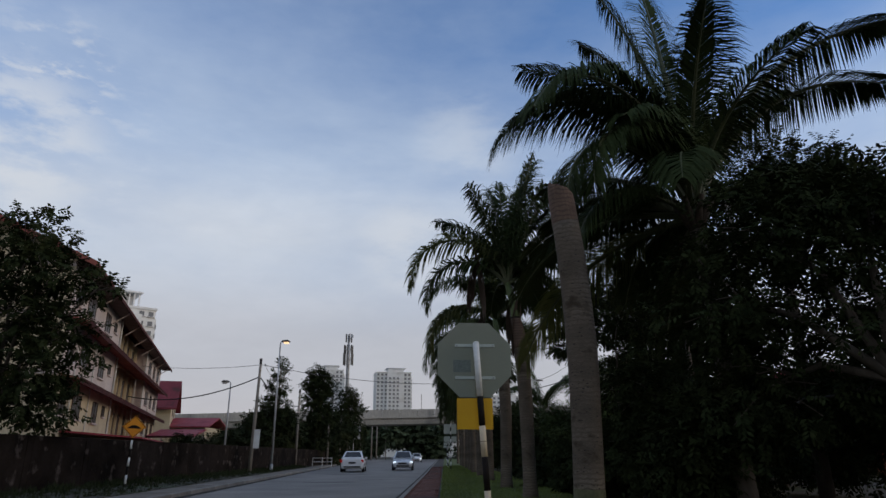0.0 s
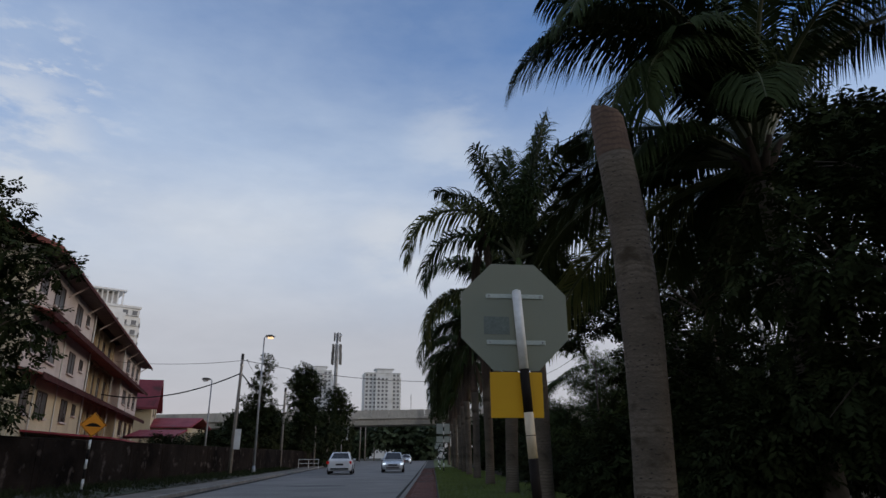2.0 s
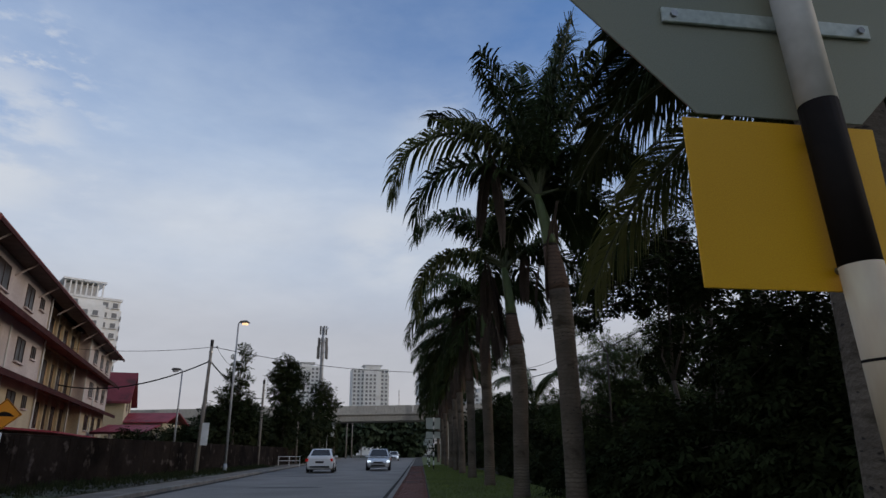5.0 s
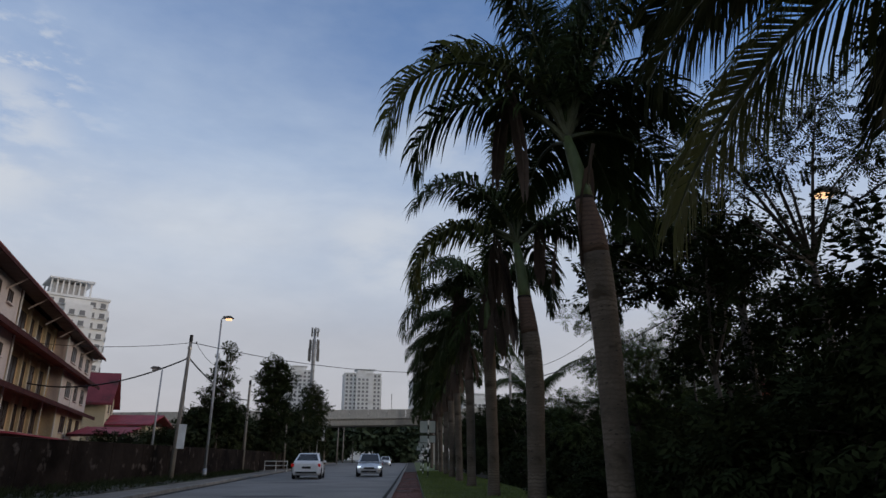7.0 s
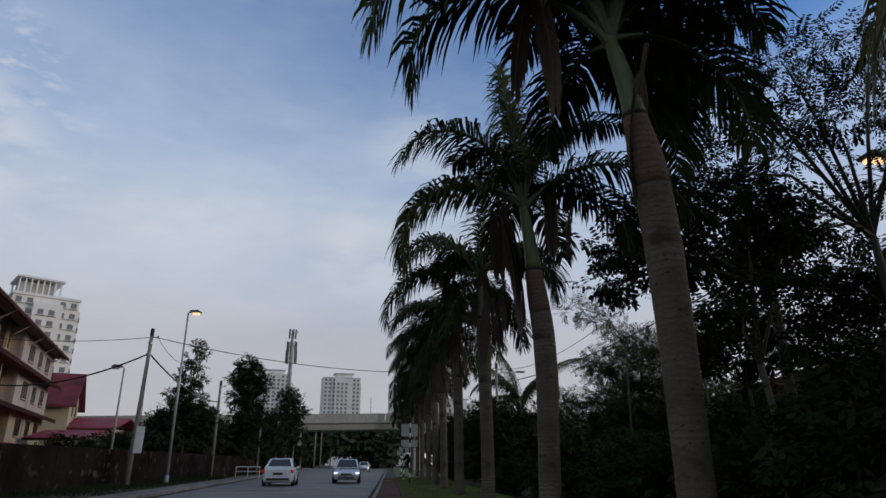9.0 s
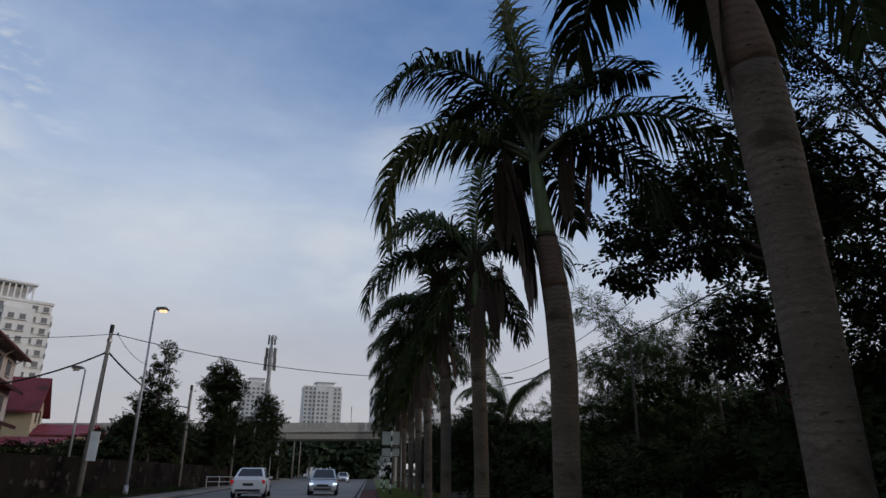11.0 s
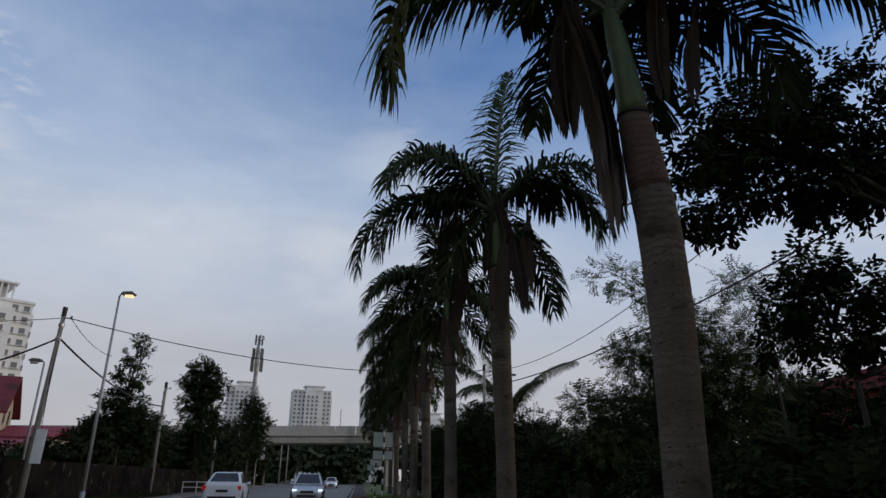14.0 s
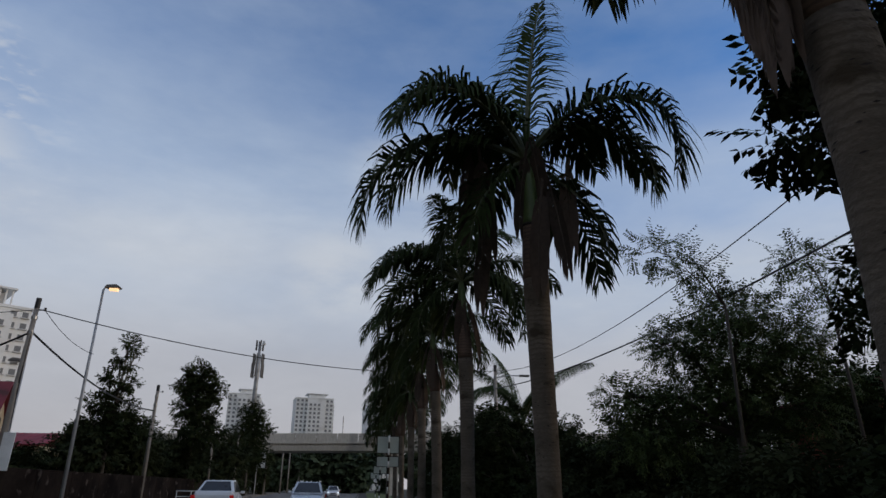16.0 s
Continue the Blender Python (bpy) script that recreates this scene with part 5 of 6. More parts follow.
def leaf_cloud(blobs, twigs, seed, pairs=4, twig=0.38, leaf=0.13, width=0.42, droop=0.35, shell=0.55):
    """Twigs with paired leaves, scattered through ellipsoids (x, y, z, rx, ry, rz)."""
    rng = np.random.default_rng(seed)
    B = np.array(blobs, float)
    vol = (B[:, 3] * B[:, 4] * B[:, 5]) ** 0.75
    pick = rng.choice(len(B), twigs, p=vol / vol.sum())
    d = rng.normal(size=(twigs, 3))
    d /= np.linalg.norm(d, axis=1)[:, None]
    rad = 1 - shell * rng.random(twigs) ** 1.6
    # uneven outline
    lump = 1 + 0.22 * np.sin(d[:, 0] * 5 + B[pick, 0] * 3) * np.sin(d[:, 1] * 4 + B[pick, 1]) + 0.16 * np.sin(d[:, 2] * 7 + pick)
    o = B[pick, :3] + d * B[pick, 3:6] * (rad * lump)[:, None]
    ax = d * 0.9 + rng.normal(size=(twigs, 3)) * 0.55
    ax[:, 2] -= droop * rng.random(twigs)
    ax /= np.linalg.norm(ax, axis=1)[:, None]
    up = np.tile(np.array([0, 0, 1.0]), (twigs, 1)) + rng.normal(size=(twigs, 3)) * 0.35
    side = np.cross(ax, up)
    side /= np.linalg.norm(side, axis=1)[:, None] + 1e-9
    nor = np.cross(side, ax)
    tl = twig * rng.uniform(0.6, 1.25, twigs)
    verts = []
    for k in range(pairs):
        base = o + ax * (tl * (k + 0.3) / pairs)[:, None]
        for sg in (-1, 1):
            ld = side * sg * 0.85 + ax * 0.55 - nor * rng.uniform(-0.1, 0.5, twigs)[:, None]
            ld[:, 2] -= droop * 0.6
            ld /= np.linalg.norm(ld, axis=1)[:, None]
            ll = (leaf * rng.uniform(0.7, 1.25, twigs))[:, None]
            wd = np.cross(ld, nor)
            wd /= np.linalg.norm(wd, axis=1)[:, None] + 1e-9
            mid = base + ld * ll * 0.5 + nor * ll * 0.06
            verts.append(np.stack([base, mid + wd * ll * width * 0.5, base + ld * ll, mid - wd * ll * width * 0.5], 1))
    v = np.concatenate(verts).reshape(-1, 3)
    n = len(v) // 4
    me = bpy.data.meshes.new("leaves")
    me.vertices.add(len(v))
    me.vertices.foreach_set("co", v.ravel())
    me.loops.add(4 * n)
    me.loops.foreach_set("vertex_index", np.arange(4 * n))
    me.polygons.add(n)
    me.polygons.foreach_set("loop_start", np.arange(0, 4 * n, 4))
    me.update(calc_edges=True)
    return me


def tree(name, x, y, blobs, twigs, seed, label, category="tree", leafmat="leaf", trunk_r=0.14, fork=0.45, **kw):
    """blobs are given in metres from the foot of the trunk."""
    rng = random.Random(seed)
    t = thing(name, pose(x, y, 0.0), label, category)
    top = max(b[2] for b in blobs)
    low = min(b[2] for b in blobs)
    fz = max(0.3, min(low, top * fork))
    mid = [Vector((0, 0, -0.1)), Vector((rng.uniform(-0.1, 0.1), rng.uniform(-0.1, 0.1), fz * 0.5)), Vector((rng.uniform(-0.15, 0.15), rng.uniform(-0.15, 0.15), fz))]
    part("trunk", Geo().tube(mid, [trunk_r * 1.25, trunk_r, trunk_r * 0.85], 10), "bark", t, smooth=True)
    for b in blobs:
        c = Vector(b[:3])
        bend = mid[-1].lerp(c, 0.5) + Vector((rng.uniform(-0.2, 0.2), rng.uniform(-0.2, 0.2), 0.15 * (c - mid[-1]).length))
        limb = part("limb", Geo().tube([mid[-1], bend, c], [trunk_r * 0.6, trunk_r * 0.38, trunk_r * 0.16], 7), "bark", t, smooth=True)
        g = Geo()
        for _ in range(7):
            d = Vector((rng.gauss(0, 1), rng.gauss(0, 1), rng.gauss(0, 0.7))).normalized()
            e = c + Vector((d.x * b[3], d.y * b[4], d.z * b[5])) * 0.85
            s = bend.lerp(c, rng.uniform(0.3, 1))
            g.tube([s, s.lerp(e, 0.55) + Vector((0, 0, 0.08)), e], [trunk_r * 0.16, trunk_r * 0.1, 0.008], 5)
        part("twig", g, "bark", limb)["kind"] = "stuff"
    me = leaf_cloud(blobs, twigs, seed, **kw)
    me.materials.append(M[leafmat])
    ob = part("crown", me, None, t)
    ob["kind"] = "stuff"
    return t


def blob_row(n, x0, x1, y0, y1, z0, z1, r0, r1, seed):
    rng = random.Random(seed)
    out = []
    for i in range(n):
        r = rng.uniform(r0, r1)
        out.append((rng.uniform(x0, x1), rng.uniform(y0, y1), rng.uniform(z0, z1), r, r, r * rng.uniform(0.7, 1.0)))
    return out


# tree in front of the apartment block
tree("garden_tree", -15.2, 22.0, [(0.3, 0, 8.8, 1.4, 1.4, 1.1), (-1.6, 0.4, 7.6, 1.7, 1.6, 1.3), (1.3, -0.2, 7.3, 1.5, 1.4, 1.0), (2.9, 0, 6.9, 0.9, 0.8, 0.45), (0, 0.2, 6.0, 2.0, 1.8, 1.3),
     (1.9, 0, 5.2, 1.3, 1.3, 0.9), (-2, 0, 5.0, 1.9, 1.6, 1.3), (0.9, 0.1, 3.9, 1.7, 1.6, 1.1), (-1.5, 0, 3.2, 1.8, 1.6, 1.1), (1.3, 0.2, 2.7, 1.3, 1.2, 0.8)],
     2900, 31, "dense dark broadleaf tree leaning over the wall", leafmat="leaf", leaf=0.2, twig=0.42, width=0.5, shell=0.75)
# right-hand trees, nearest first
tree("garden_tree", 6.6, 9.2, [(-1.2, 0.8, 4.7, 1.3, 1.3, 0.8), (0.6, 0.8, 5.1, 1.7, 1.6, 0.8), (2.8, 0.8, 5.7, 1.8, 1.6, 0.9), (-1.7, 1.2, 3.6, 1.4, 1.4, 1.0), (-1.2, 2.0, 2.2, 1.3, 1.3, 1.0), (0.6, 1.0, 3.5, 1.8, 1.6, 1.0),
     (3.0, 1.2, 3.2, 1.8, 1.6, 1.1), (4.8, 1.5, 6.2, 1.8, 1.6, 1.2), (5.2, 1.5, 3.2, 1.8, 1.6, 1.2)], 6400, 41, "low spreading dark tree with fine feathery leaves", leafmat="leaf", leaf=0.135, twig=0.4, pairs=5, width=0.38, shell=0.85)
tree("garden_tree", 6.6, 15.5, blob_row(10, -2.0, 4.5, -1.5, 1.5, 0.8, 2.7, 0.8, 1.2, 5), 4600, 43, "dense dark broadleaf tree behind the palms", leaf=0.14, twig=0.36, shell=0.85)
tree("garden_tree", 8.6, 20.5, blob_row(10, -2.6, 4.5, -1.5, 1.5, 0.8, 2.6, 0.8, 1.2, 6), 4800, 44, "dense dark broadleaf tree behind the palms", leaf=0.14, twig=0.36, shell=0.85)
tree("garden_tree", 9.2, 27.0, [(-4.2, -0.4, 6.3, 0.8, 0.8, 0.45), (-3.1, 0, 7.4, 1.1, 1.1, 0.7), (-1.5, 0.4, 7.9, 1.1, 1.1, 0.7), (-2.5, 0, 6.2, 1.2, 1.1, 0.5), (-4.3, 0, 5.5, 0.8, 0.8, 0.3), (-0.6, 0.4, 6.5, 1.2, 1.1, 0.55), (0.6, 0.3, 7.4, 1.2, 1.2, 0.8), (1.2, 0, 5.6, 0.9, 0.9, 0.4)],
     1500, 45, "dark broadleaf tree with large glossy leaves", fork=0.7, leaf=0.19, twig=0.44, width=0.46, shell=0.8)
tree("garden_tree", 9.8, 17.5, [(0.2, 0, 9.3, 1.6, 1.5, 0.8), (1.8, 0.4, 8.8, 1.6, 1.5, 0.7), (-0.6, -1.4, 7.6, 1.4, 1.3, 0.6), (1.2, -1.2, 7.9, 1.5, 1.3, 0.6), (3.0, -0.3, 7.8, 1.4, 1.3, 0.6), (-1.0, 1.0, 8.8, 1.2, 1.2, 0.5)],
     1900, 79, "tall spreading tree with a wide dark crown over the garden", trunk_r=0.16, fork=0.6, leaf=0.17, twig=0.45, pairs=5, width=0.42, shell=0.9)
tree("feathery_tree", 8.6, 22.6, [(-3.0, 0, 9.1, 0.8, 0.8, 0.45), (-3.4, 0, 6.6, 0.8, 0.8, 0.4), (-2.6, 0, 8.2, 0.9, 0.9, 0.5), (-2.6, 0, 6.0, 0.8, 0.8, 0.4), (-1.6, 0, 7.2, 0.9, 0.9, 0.5), (-1.2, 0, 9.2, 1.0, 1.0, 0.6),
     (-0.4, 0, 8.0, 1.0, 1.0, 0.5), (-1.4, 0, 5.4, 0.9, 0.9, 0.4), (0.8, 0, 9.6, 1.1, 1.0, 0.6), (0.6, 0, 6.6, 1.0, 1.0, 0.5), (1.8, 0, 8.4, 1.1, 1.0, 0.6)],
     850, 46, "open feathery tree with thin arching twigs", leafmat="leaf", trunk_r=0.085, fork=0.72, leaf=0.13, twig=0.62, pairs=9, width=0.34, shell=0.95, droop=0.4)
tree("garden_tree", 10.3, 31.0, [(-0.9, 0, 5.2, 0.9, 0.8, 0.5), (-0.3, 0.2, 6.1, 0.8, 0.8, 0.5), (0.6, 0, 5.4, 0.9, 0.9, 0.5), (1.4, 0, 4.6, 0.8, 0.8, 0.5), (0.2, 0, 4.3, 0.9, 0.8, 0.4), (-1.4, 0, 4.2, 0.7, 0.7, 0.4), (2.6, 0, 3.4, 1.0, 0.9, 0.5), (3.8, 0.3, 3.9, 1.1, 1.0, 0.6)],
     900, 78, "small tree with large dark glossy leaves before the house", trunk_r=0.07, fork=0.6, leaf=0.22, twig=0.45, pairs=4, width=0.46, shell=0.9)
tree("garden_tree", 8.8, 36.0, [(0.3, 0, 5.7, 1.5, 1.5, 0.45), (-1.1, 0.3, 4.9, 1.2, 1.3, 0.4), (1.7, 0, 5.0, 1.4, 1.4, 0.45), (0.3, 0, 4.4, 1.7, 1.6, 0.5), (2.6, 0.3, 4.0, 1.4, 1.3, 0.5), (-0.6, 0, 3.6, 1.5, 1.4, 0.5), (1.2, 0, 3.2, 1.6, 1.5, 0.6), (-3.0, 0, 3.4, 0.7, 0.7, 0.4), (-2.4, 0, 2.5, 1.1, 1.1, 0.7)],
     4800, 47, "spreading green tree with layered feathery foliage", leafmat="leaf_mid", leaf=0.11, twig=0.45, pairs=6, width=0.36, shell=0.8)
tree("feathery_tree", 7.6, 34.0, [(-1.5, 0, 6.6, 0.7, 0.5, 0.35), (-0.8, 0, 6.2, 0.6, 0.5, 0.3), (-0.2, 0, 5.8, 0.5, 0.5, 0.3)], 170, 48, "thin sapling with sparse feathery sprays", "sapling", "leaf_mid", 0.04, 0.8, leaf=0.11, twig=0.5, pairs=7, width=0.34)
tree("feathery_tree", 10.6, 34.0, [(-0.9, 0, 6.6, 0.8, 0.6, 0.4), (-0.2, 0, 6.0, 0.7, 0.6, 0.35), (0.4, 0, 5.4, 0.7, 0.6, 0.35)], 220, 49, "thin sapling with sparse feathery sprays", "sapling", "leaf_mid", 0.04, 0.8, leaf=0.11, twig=0.5, pairs=7, width=0.34)
tree("garden_tree", 6.0, 47.0, blob_row(9, -2.0, 4.5, -2, 2, 1.4, 4.0, 1.0, 1.7, 7), 4200, 50, "dark green garden tree behind the palms", leaf=0.17, twig=0.4, shell=0.85)
tree("garden_tree", 9.0, 58.0, blob_row(9, -4.0, 5.5, -3, 3, 1.6, 4.4, 1.4, 2.0, 8), 4200, 51, "dark green garden tree behind the palms", leaf=0.2, twig=0.45, shell=0.85)
tree("garden_tree", 7.0, 75.0, blob_row(10, -4.0, 6.5, -4, 4, 1.8, 4.6, 1.6, 2.4, 9), 4200, 52, "dark green garden tree far along the street", leaf=0.26, twig=0.5, shell=0.85)
tree("garden_tree", 14.0, 50.0, blob_row(9, -4.0, 5.5, -3, 3, 1.6, 4.2, 1.4, 2.2, 10), 4200, 53, "dark green tree beside the house", leaf=0.2, twig=0.45, shell=0.85)
tree("garden_tree", 9.6, 24.6, [(-1.2, 0, 3.6, 0.9, 0.9, 0.6), (-0.4, 0.2, 4.6, 1.0, 0.9, 0.6), (0.6, 0, 5.3, 1.0, 0.9, 0.6), (0.6, 0, 3.8, 1.1, 1.0, 0.7), (1.7, 0, 4.6, 1.1, 1.0, 0.7), (2.2, 0, 3.2, 1.2, 1.1, 0.8)], 1500, 76, "dark leafy tree under the feathery crown", trunk_r=0.08, leaf=0.17, twig=0.42, shell=0.9)
tree("garden_tree", 14.6, 36.5, blob_row(10, -2.6, 4.0, -1.2, 1.2, 1.2, 4.0, 0.9, 1.4, 16), 3600, 80, "dark leafy tree screening the red house", leafmat="leaf", leaf=0.2, twig=0.42, shell=0.88)
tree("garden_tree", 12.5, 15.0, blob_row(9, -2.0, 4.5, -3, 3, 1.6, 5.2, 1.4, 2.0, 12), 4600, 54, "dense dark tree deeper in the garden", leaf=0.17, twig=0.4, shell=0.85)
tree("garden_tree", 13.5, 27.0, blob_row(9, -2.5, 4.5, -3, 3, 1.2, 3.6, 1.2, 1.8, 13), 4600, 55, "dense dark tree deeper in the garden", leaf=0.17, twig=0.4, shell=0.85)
# two unseen trees, added to keep sky light off the right-hand side
tree("garden_tree", 8.5, 3.5, blob_row(10, -2.5, 5.0, -2.5, 2.5, 1.4, 5.2, 1.3, 1.9, 14), 5200, 56, "unseen dense tree added to shade the garden edge", leaf=0.17, twig=0.4, shell=0.85)
tree("garden_tree", 8.5, -4.0, blob_row(10, -3.0, 5.0, -3.5, 3.5, 1.4, 6.0, 1.4, 2.1, 15), 5200, 57, "unseen dense tree added to shade the garden edge", leaf=0.17, twig=0.4, shell=0.85)
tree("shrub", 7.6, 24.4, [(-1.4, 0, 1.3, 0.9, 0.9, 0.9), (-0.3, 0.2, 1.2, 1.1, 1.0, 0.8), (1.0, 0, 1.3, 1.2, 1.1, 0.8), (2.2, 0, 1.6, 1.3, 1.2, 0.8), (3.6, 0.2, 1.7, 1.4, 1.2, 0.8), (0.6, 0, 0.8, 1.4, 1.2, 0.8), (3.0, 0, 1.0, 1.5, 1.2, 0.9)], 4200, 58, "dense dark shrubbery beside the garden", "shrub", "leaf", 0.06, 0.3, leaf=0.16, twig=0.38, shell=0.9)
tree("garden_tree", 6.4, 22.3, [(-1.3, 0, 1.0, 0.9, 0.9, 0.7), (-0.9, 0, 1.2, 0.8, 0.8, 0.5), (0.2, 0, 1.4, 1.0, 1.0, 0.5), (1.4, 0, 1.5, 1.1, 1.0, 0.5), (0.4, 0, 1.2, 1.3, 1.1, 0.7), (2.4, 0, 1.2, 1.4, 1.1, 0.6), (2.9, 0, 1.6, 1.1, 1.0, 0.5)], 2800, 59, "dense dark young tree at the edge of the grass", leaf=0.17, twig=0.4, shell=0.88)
tree("garden_tree", 6.2, 22.9, [(-0.2, 0.2, 3.9, 0.6, 0.6, 0.4), (0.3, 0, 4.7, 0.7, 0.7, 0.5), (0.5, 0, 5.6, 0.7, 0.7, 0.5), (0.3, 0.2, 6.5, 0.6, 0.6, 0.4)],
     300, 77, "open young tree with layered sprays of leaves", trunk_r=0.07, leaf=0.15, twig=0.45, pairs=5, width=0.42, shell=0.9)
shrub_no = 0
for sx, sy, n, w in ((4.6, 13.0, 5, 1.2), (4.8, 18.5, 5, 1.2), (5.0, 24.5, 6, 1.4), (5.4, 30.5, 6, 1.4), (7.6, 32.0, 6, 1.6), (5.2, 38.5, 6, 1.4), (9.8, 31.5, 6, 1.6), (5.0, 53.0, 6, 1.5), (4.6, 63.0, 6, 1.5), (12.0, 33.5, 6, 1.5)):
    shrub_no += 1
    # near shrubs take the leaf colour with shade in it, farther ones leaf_bush
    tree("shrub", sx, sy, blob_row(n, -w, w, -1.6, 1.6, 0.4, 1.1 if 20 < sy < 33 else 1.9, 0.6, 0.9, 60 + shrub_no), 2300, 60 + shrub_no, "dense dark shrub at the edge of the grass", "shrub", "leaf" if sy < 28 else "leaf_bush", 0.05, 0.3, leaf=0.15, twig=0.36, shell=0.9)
# trees beyond the wall
tree("slender_tree", -15.9, 61.8, [(0.3, 0, 9.7, 0.4, 0.4, 0.35), (0.75, 0, 9.1, 0.4, 0.4, 0.25), (-0.2, 0, 8.7, 0.45, 0.45, 0.25), (0.4, 0, 8.2, 0.45, 0.45, 0.3), (-0.5, 0, 7.5, 0.5, 0.5, 0.35), (0.7, 0, 7.1, 0.55, 0.55, 0.35), (0.0, 0, 6.6, 0.6, 0.6, 0.4), (-0.8, 0, 6.0, 0.7, 0.7, 0.45), (0.6, 0, 5.5, 0.9, 0.9, 0.5), (-0.6, 0, 4.7, 1.2, 1.2, 0.8), (1.0, 0, 4.3, 1.2, 1.2, 0.8)],
     900, 81, "slender dark tree with a ragged pointed crown", leaf=0.24, twig=0.5, shell=0.8)
tree("round_tree", -15.1, 78.0, [(-0.2, 0, 10.4, 1.1, 1.1, 0.8), (0.7, 0, 9.8, 1.0, 1.0, 0.7), (-1.0, 0, 9.3, 1.0, 1.0, 0.7), (1.3, 0, 8.8, 0.9, 0.9, 0.6), (0.2, 0, 8.6, 1.2, 1.2, 0.8), (-0.7, 0, 7.4, 1.1, 1.1, 0.7), (0.6, 0, 7.0, 1.2, 1.2, 0.8), (0.6, 0, 5.6, 1.9, 1.8, 1.1)], 1700, 82, "rounded dark tree beyond the wall", leaf=0.28, twig=0.55, shell=0.7)
tree("round_tree", -17.8, 122.0, [(0, 0, 11.6, 2.0, 2.0, 1.7), (0.8, 0, 9.4, 2.3, 2.3, 1.6), (-1.0, 0, 8.2, 2.4, 2.4, 1.7), (0.2, 0, 5.8, 2.8, 2.6, 1.8)], 2800, 83, "small dark tree beyond the wall", leaf=0.28, twig=0.55, shell=0.8)
for k, (sx, sy, w, z1) in enumerate(((-18.6, 62.0, 2.6, 3.6), (-18.2, 70.0, 2.6, 4.4), (-17.4, 78.0, 2.4, 4.4), (-16.0, 87.0, 2.6, 4.6), (-18.4, 98.0, 2.4, 5.0), (-19.4, 112.0, 2.4, 6.0), (-25.0, 64.0, 3.0, 1.6), (-23.5, 84.0, 3.0, 2.2), (-23.5, 92.0, 4.0, 5.4), (-19.6, 130.0, 2.4, 6.5), (-20.6, 143.0, 2.4, 6.5))):
    tree("bushy_tree", sx, sy, blob_row(9, -w, w, -2.4, 2.4, 0.9, z1, 1.1, 1.9, 90 + k), 3000, 90 + k, "dense dark bushy tree leaning over the wall", "tree", "leaf_bush", 0.12, 0.3, leaf=0.25, twig=0.5, shell=0.85)
# woods beyond the flyover
for k, (x0, x1, y, z1) in enumerate(((-90, 60, 200, 11), (-160, -40, 235, 12), (30, 150, 200, 10))):
    bl = blob_row(95, x0, x1, y, y + 14, 0.5, z1, 2.4, 4.2, 120 + k)
    me = leaf_cloud(bl, 24000, 130 + k, pairs=3, twig=1.2, leaf=1.25, width=0.75, shell=0.8)
    me.materials.append(M["leaf_far"])
    tagged(new("woods", me), "dark line of distant woods behind the flyover", "woods", "", "stuff")
# ---- cars ----


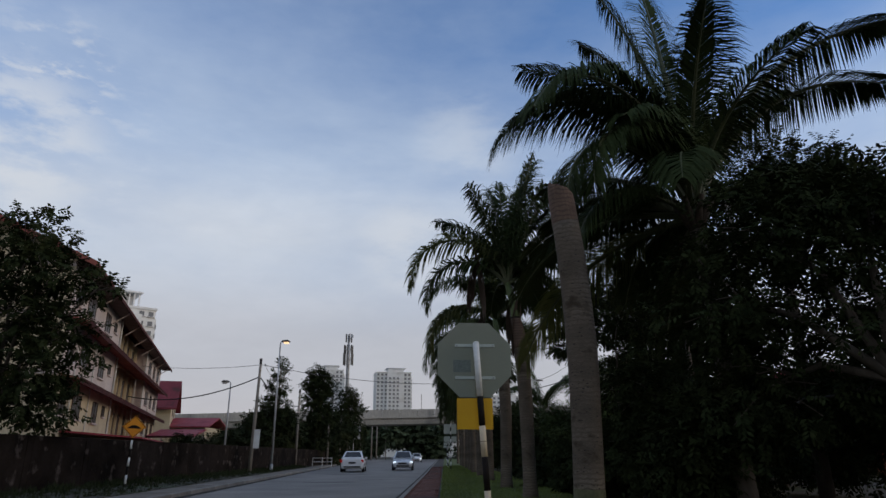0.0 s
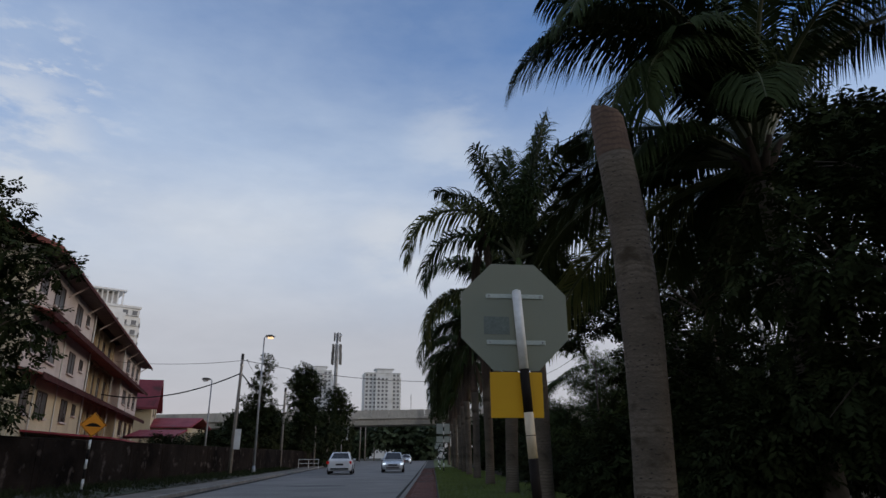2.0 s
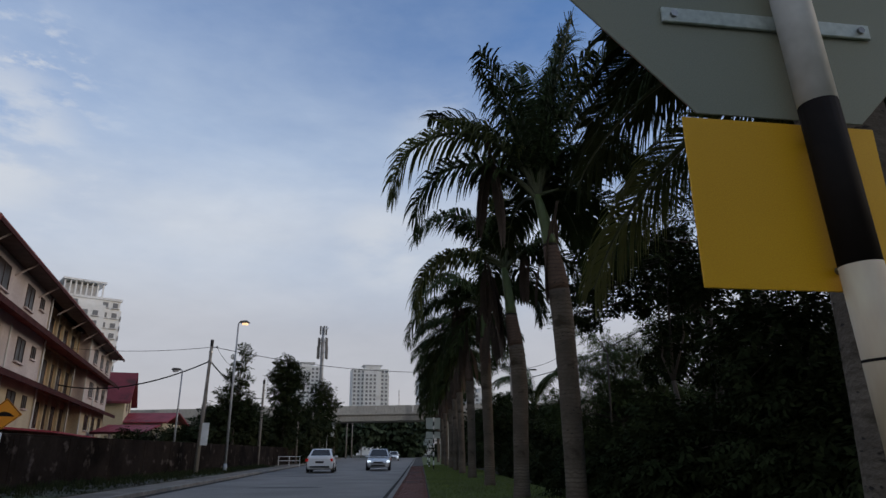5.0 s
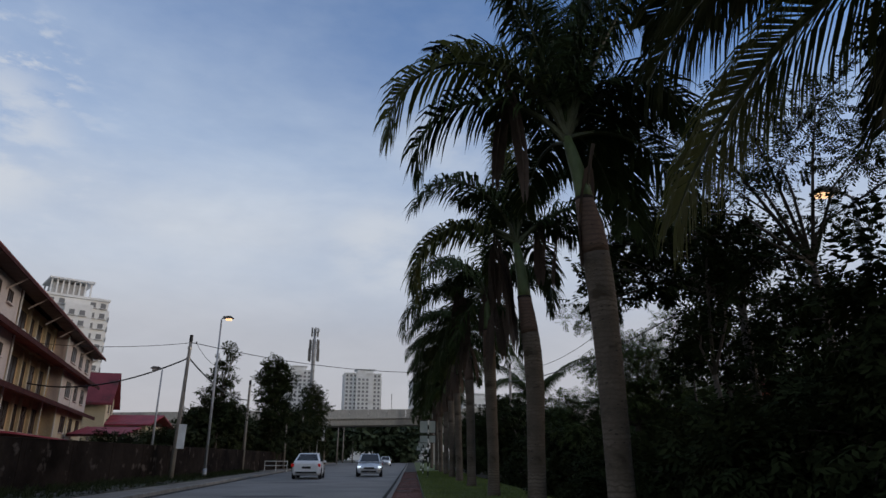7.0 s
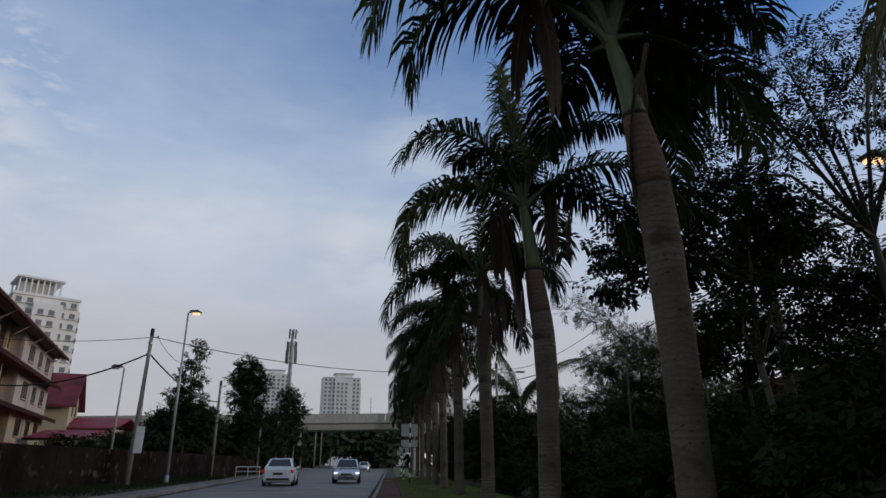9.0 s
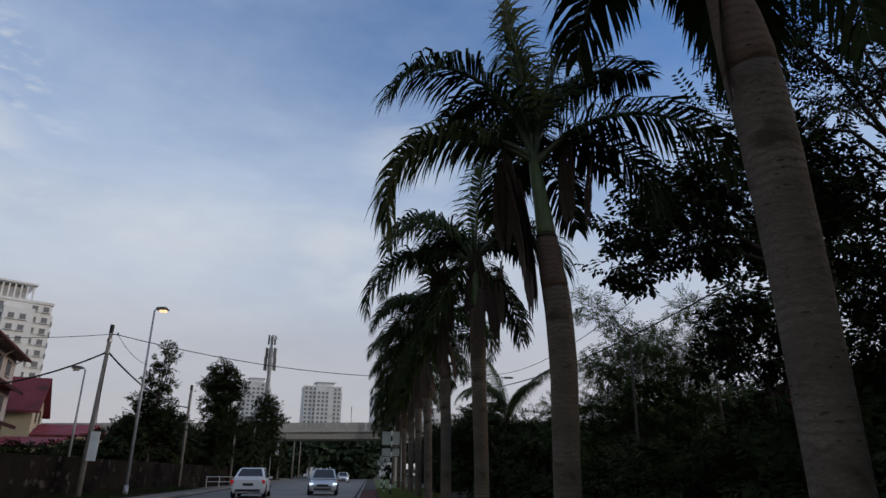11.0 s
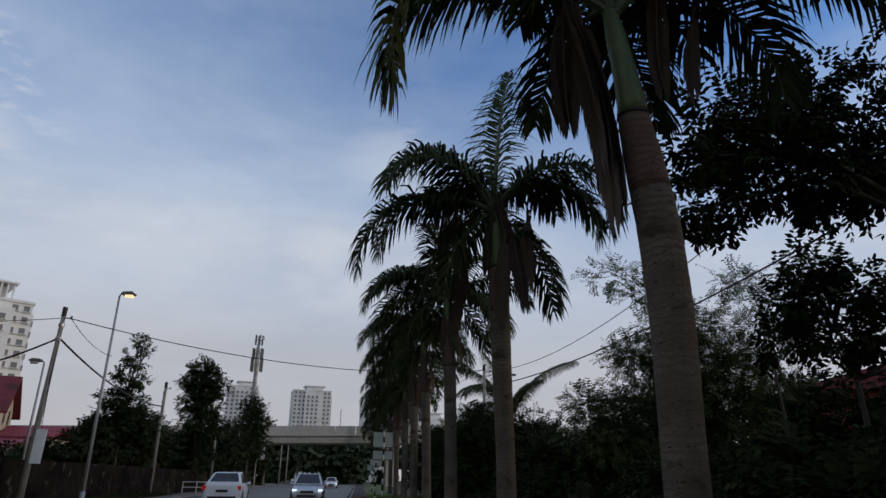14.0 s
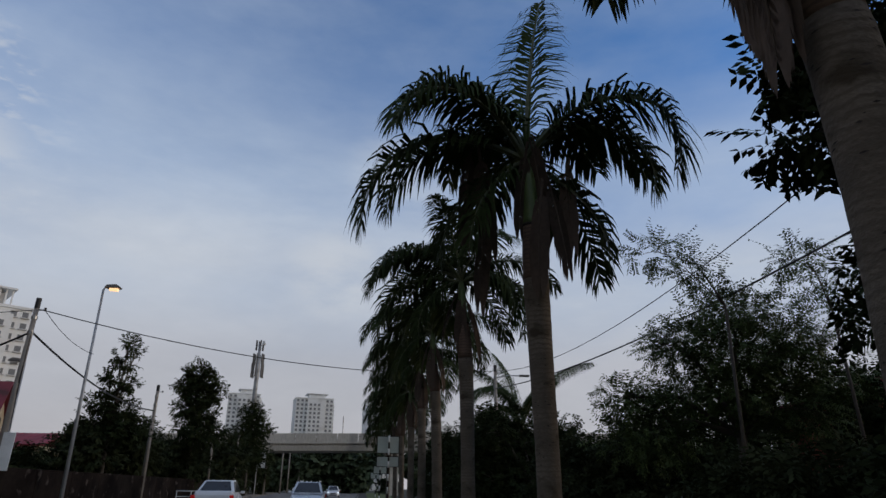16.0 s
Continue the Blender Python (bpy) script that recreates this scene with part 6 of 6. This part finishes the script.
def car(x, y, turn, paint, label, lit_head=False, lit_tail=False, tall=1.0):
    c = thing("car", pose(x, y, 0.0, 0, 0, turn), label, "car", "cars on the street")
    g, st = Geo(), []
    for yy, hw, zl, zt in ((-2.2, 0.7, 0.34, 0.88), (-2.12, 0.81, 0.24, 1.03), (-1.7, 0.85, 0.2, 1.06), (-0.8, 0.86, 0.19, 0.98), (0.4, 0.86, 0.19, 0.95), (1.2, 0.85, 0.2, 0.9), (1.85, 0.8, 0.22, 0.78), (2.12, 0.7, 0.26, 0.66), (2.22, 0.56, 0.34, 0.55)):
        zt *= tall
        st.append([(-hw * 0.9, yy, zl), (-hw, yy, zl + 0.14), (-hw, yy, zt - 0.2), (-hw * 0.9, yy, zt), (hw * 0.9, yy, zt), (hw, yy, zt - 0.2), (hw, yy, zl + 0.14), (hw * 0.9, yy, zl)])
    vs = [p for s in st for p in s]
    n = len(st)
    g.add(vs, [(i * 8 + j, i * 8 + (j + 1) % 8, i * 8 + 8 + (j + 1) % 8, i * 8 + 8 + j) for i in range(n - 1) for j in range(8)] + [tuple(range(7, -1, -1)), tuple(range(n * 8 - 8, n * 8))])
    part("body", g, paint, c, smooth=False, bevel=0.03)
    zb, zr = 0.96 * tall, 1.5 * tall
    B = [(-0.8, -1.72, zb), (0.8, -1.72, zb), (0.8, 1.25, zb - 0.03), (-0.8, 1.25, zb - 0.03)]
    T = [(-0.6, -0.92, zr - 0.03), (0.6, -0.92, zr - 0.03), (0.61, 0.3, zr), (-0.61, 0.3, zr)]
    part("cabin", Geo().add(B + T, [(0, 1, 5, 4), (1, 2, 6, 5), (2, 3, 7, 6), (3, 0, 4, 7), (4, 5, 6, 7)]), paint, c, bevel=0.05)
    for name, a, b, e, f in (("rear_window", B[0], B[1], T[1], T[0]), ("windscreen", B[2], B[3], T[3], T[2]), ("side_window", B[1], B[2], T[2], T[1]), ("side_window", B[3], B[0], T[0], T[3])):
        q = [Vector(p) for p in (a, b, e, f)]
        mid = sum(q, Vector()) / 4
        nor = (q[1] - q[0]).cross(q[3] - q[0]).normalized()
        q = [mid + (p - mid) * 0.84 for p in q]
        part(name, Geo().add([p + nor * 0.012 for p in q] + [p - nor * 0.02 for p in q], [(0, 1, 2, 3), (7, 6, 5, 4), (0, 4, 5, 1), (1, 5, 6, 2), (2, 6, 7, 3), (3, 7, 4, 0)]), "car_glass", c)
    for wx in (-0.79, 0.79):
        for wy in (-1.35, 1.35):
            s = math.copysign(1, wx)
            w = part("wheel", Geo().tube([(wx - 0.1, wy, 0.31), (wx + 0.1, wy, 0.31)], 0.31, 20), "rubber", c, bevel=0.03)
            part("rim", Geo().tube([(wx + s * 0.1, wy, 0.31), (wx + s * 0.115, wy, 0.31)], [0.2, 0.17], 14), "rim", w)
            part("arch", Geo().tube([(wx - s * 0.05, wy, 0.33), (wx + s * 0.075, wy, 0.33)], 0.36, 20), "black_plastic", c)
        part("tail_light", Geo().box(wx * 0.98 - 0.13, -2.19, 0.7 * tall, wx * 0.98 + 0.06, -2.08, 0.88 * tall), "tail" if lit_tail else "tail_off", c, "red tail light", bevel=0.02)
        part("head_light", Geo().box(wx * 0.86 - 0.15, 2.0, 0.58 * tall, wx * 0.86 + 0.1, 2.16, 0.7 * tall), "head" if lit_head else "white_paint", c, "white headlight", bevel=0.02)
        part("mirror", Geo().box(wx * 1.14 - 0.09, 0.62, 0.93 * tall, wx * 1.14 + 0.09, 0.74, 1.05 * tall), paint, c, bevel=0.02)
    part("number_plate", Geo().box(-0.26, -2.22, 0.6, 0.26, -2.195, 0.72), "black_plastic", c)
    part("bumper_strip", Geo().box(-0.62, -2.215, 0.33, 0.62, -2.12, 0.43), "black_plastic", c)
    part("grille", Geo().box(-0.35, 2.15, 0.5, 0.35, 2.235, 0.62), "black_plastic", c)
    part("lower_grille", Geo().box(-0.5, 2.12, 0.3, 0.5, 2.225, 0.4), "black_plastic", c)
    return c


car(-7.0, 52.0, 4, "car_white", "white saloon car driving away with red tail lights", lit_tail=True)
car(-3.5, 57.0, 182, "car_silver", "silver-white saloon car approaching with headlights on", lit_head=True)
car(-4.9, 118.0, 182, "car_white", "white car far down the street", lit_head=True)
car(-7.0, 112.0, 2, "car_red", "red car far down the street", lit_tail=True)
# ---- house among the trees ----


def red_house():
    h = thing("red_house", pose(17.0, 41.0, 0, 0, 0, -12), "two-storey orange-red house with a dull red roof, behind trees", "house")
    part("wall", Geo().box(0, 0, 0, 11, 8, 4.62), "orange_wall", h)
    part("roof", Geo().prism([(-0.8, 4.6), (11.8, 4.6), (11.8, 4.75), (5.5, 6.4), (-0.8, 4.75)], 9.2, Matrix.Translation((0, -0.6, 0))), "old_roof", h, "dull red pitched roof")
    part("porch_roof", Geo().prism([(-0.4, 2.6), (11.2, 2.6), (11.2, 2.75), (-0.4, 2.75)], 2.0, Matrix.Translation((0, -2.0, 0))), "old_roof", h)
    for x in (0, 5, 10.6):
        part("post", Geo().box(x, -1.9, 0, x + 0.22, -1.68, 2.59), "white_wall", h)
    part("gable_wall", Geo().box(6.0, -0.12, 3.0, 9.5, -0.003, 4.5), "cream_wall", h)
    for x, z in ((1.6, 3.1), (4.2, 3.1), (7.7, 3.15), (2.0, 0.9), (7.7, 0.9)):
        w = window_unit(h, 0, 0, z, 1.2, 1.2)
        w.matrix_basis = pose(x, -0.15 if x > 6 else 0, 0, 0, 0, -90)


red_house()
# ---- paving bricks and grass, last ----
paver = Geo().box(-0.107, -0.052, 0, 0.107, 0.052, 0.062).mesh("brick", "brick", bevel=0.006)
path_bricks = thing("brick_paving", Matrix.Identity(4), "dark red brick paving of the footpath", "paving", "", "structure")
rest, made = Geo(), 0
prng = random.Random(5)
row = 0
y = -6.0
while y < 64:
    x = road_right(y) + 0.16 + 0.11 + (0.11 if row % 2 else 0)
    while x < -0.25:
        dz = prng.uniform(-0.004, 0.004)
        if 21.5 < y and made < 300:
            ob = part("brick", paver, None, path_bricks)
            ob.matrix_basis = pose(x, y, 0.085 + dz, prng.uniform(-1, 1), prng.uniform(-1, 1), prng.uniform(-1, 1))
            made += 1
        else:
            rest.box(x - 0.107, y - 0.052, 0.085 + dz, x + 0.107, y + 0.052, 0.147 + dz)
        x += 0.22
    y += 0.11
    row += 1
ob = part("brick_field", rest, "brick", path_bricks)
ob["kind"] = "stuff"
grng = np.random.default_rng(9)
NB = 76000
bx = grng.uniform(-0.12, 3.5, NB)
by = -6 + 76 * grng.random(NB) ** 1.1
bh = grng.uniform(0.03, 0.085, NB)
ba = grng.uniform(0, 2 * np.pi, NB)
lean_x, lean_y = grng.normal(0, 0.025, NB), grng.normal(0, 0.025, NB)
wd = 0.008
bv = np.stack([np.stack([bx - wd * np.cos(ba), by - wd * np.sin(ba), np.full(NB, 0.105)], 1), np.stack([bx + wd * np.cos(ba), by + wd * np.sin(ba), np.full(NB, 0.105)], 1),
               np.stack([bx + lean_x, by + lean_y, 0.11 + bh], 1)], 1).reshape(-1, 3)
gm = bpy.data.meshes.new("grass")
gm.vertices.add(3 * NB)
gm.vertices.foreach_set("co", bv.ravel())
gm.loops.add(3 * NB)
gm.loops.foreach_set("vertex_index", np.arange(3 * NB))
gm.polygons.add(NB)
gm.polygons.foreach_set("loop_start", np.arange(0, 3 * NB, 3))
gm.update(calc_edges=True)
gm.materials.append(M["grass"])
tagged(new("grass", gm), "short green grass on the verge", "grass", "", "stuff")


def weeds(seed, n, y0, y1, near, far, label):
    """Rough tufts between two edge lines, denser beside the wall."""
    rng = np.random.default_rng(seed)
    ty = y0 + (y1 - y0) * rng.random(n)
    f = rng.random(n) ** 1.7
    tx = np.array([near(v) for v in ty]) * (1 - f) + np.array([far(v) for v in ty]) * f
    m = 9
    x, y = np.repeat(tx, m) + rng.normal(0, 0.05, n * m), np.repeat(ty, m) + rng.normal(0, 0.05, n * m)
    h = np.repeat(rng.uniform(0.06, 0.3, n) * (1.1 - f * 0.7), m) * rng.uniform(0.6, 1.2, n * m)
    a, w = rng.uniform(0, 2 * np.pi, n * m), 0.012
    lx, ly = rng.normal(0, 0.3, n * m) * h, rng.normal(0, 0.3, n * m) * h
    z = np.full(n * m, 0.13)
    v = np.stack([np.stack([x - w * np.cos(a), y - w * np.sin(a), z], 1), np.stack([x + w * np.cos(a), y + w * np.sin(a), z], 1), np.stack([x + lx, y + ly, z + h], 1)], 1).reshape(-1, 3)
    me = bpy.data.meshes.new("weeds")
    me.vertices.add(len(v))
    me.vertices.foreach_set("co", v.ravel())
    me.loops.add(len(v))
    me.loops.foreach_set("vertex_index", np.arange(len(v)))
    me.polygons.add(len(v) // 3)
    me.polygons.foreach_set("loop_start", np.arange(0, len(v), 3))
    me.update(calc_edges=True)
    me.materials.append(M["leaf_bush"])
    return tagged(new("weeds", me), label, "weeds", "", "stuff")


weeds(21, 2600, 12, 66, lambda v: wall_x(v) + 0.12, lambda v: road_left(v) - 1.3, "rough dark weeds and grass tufts along the wall foot")
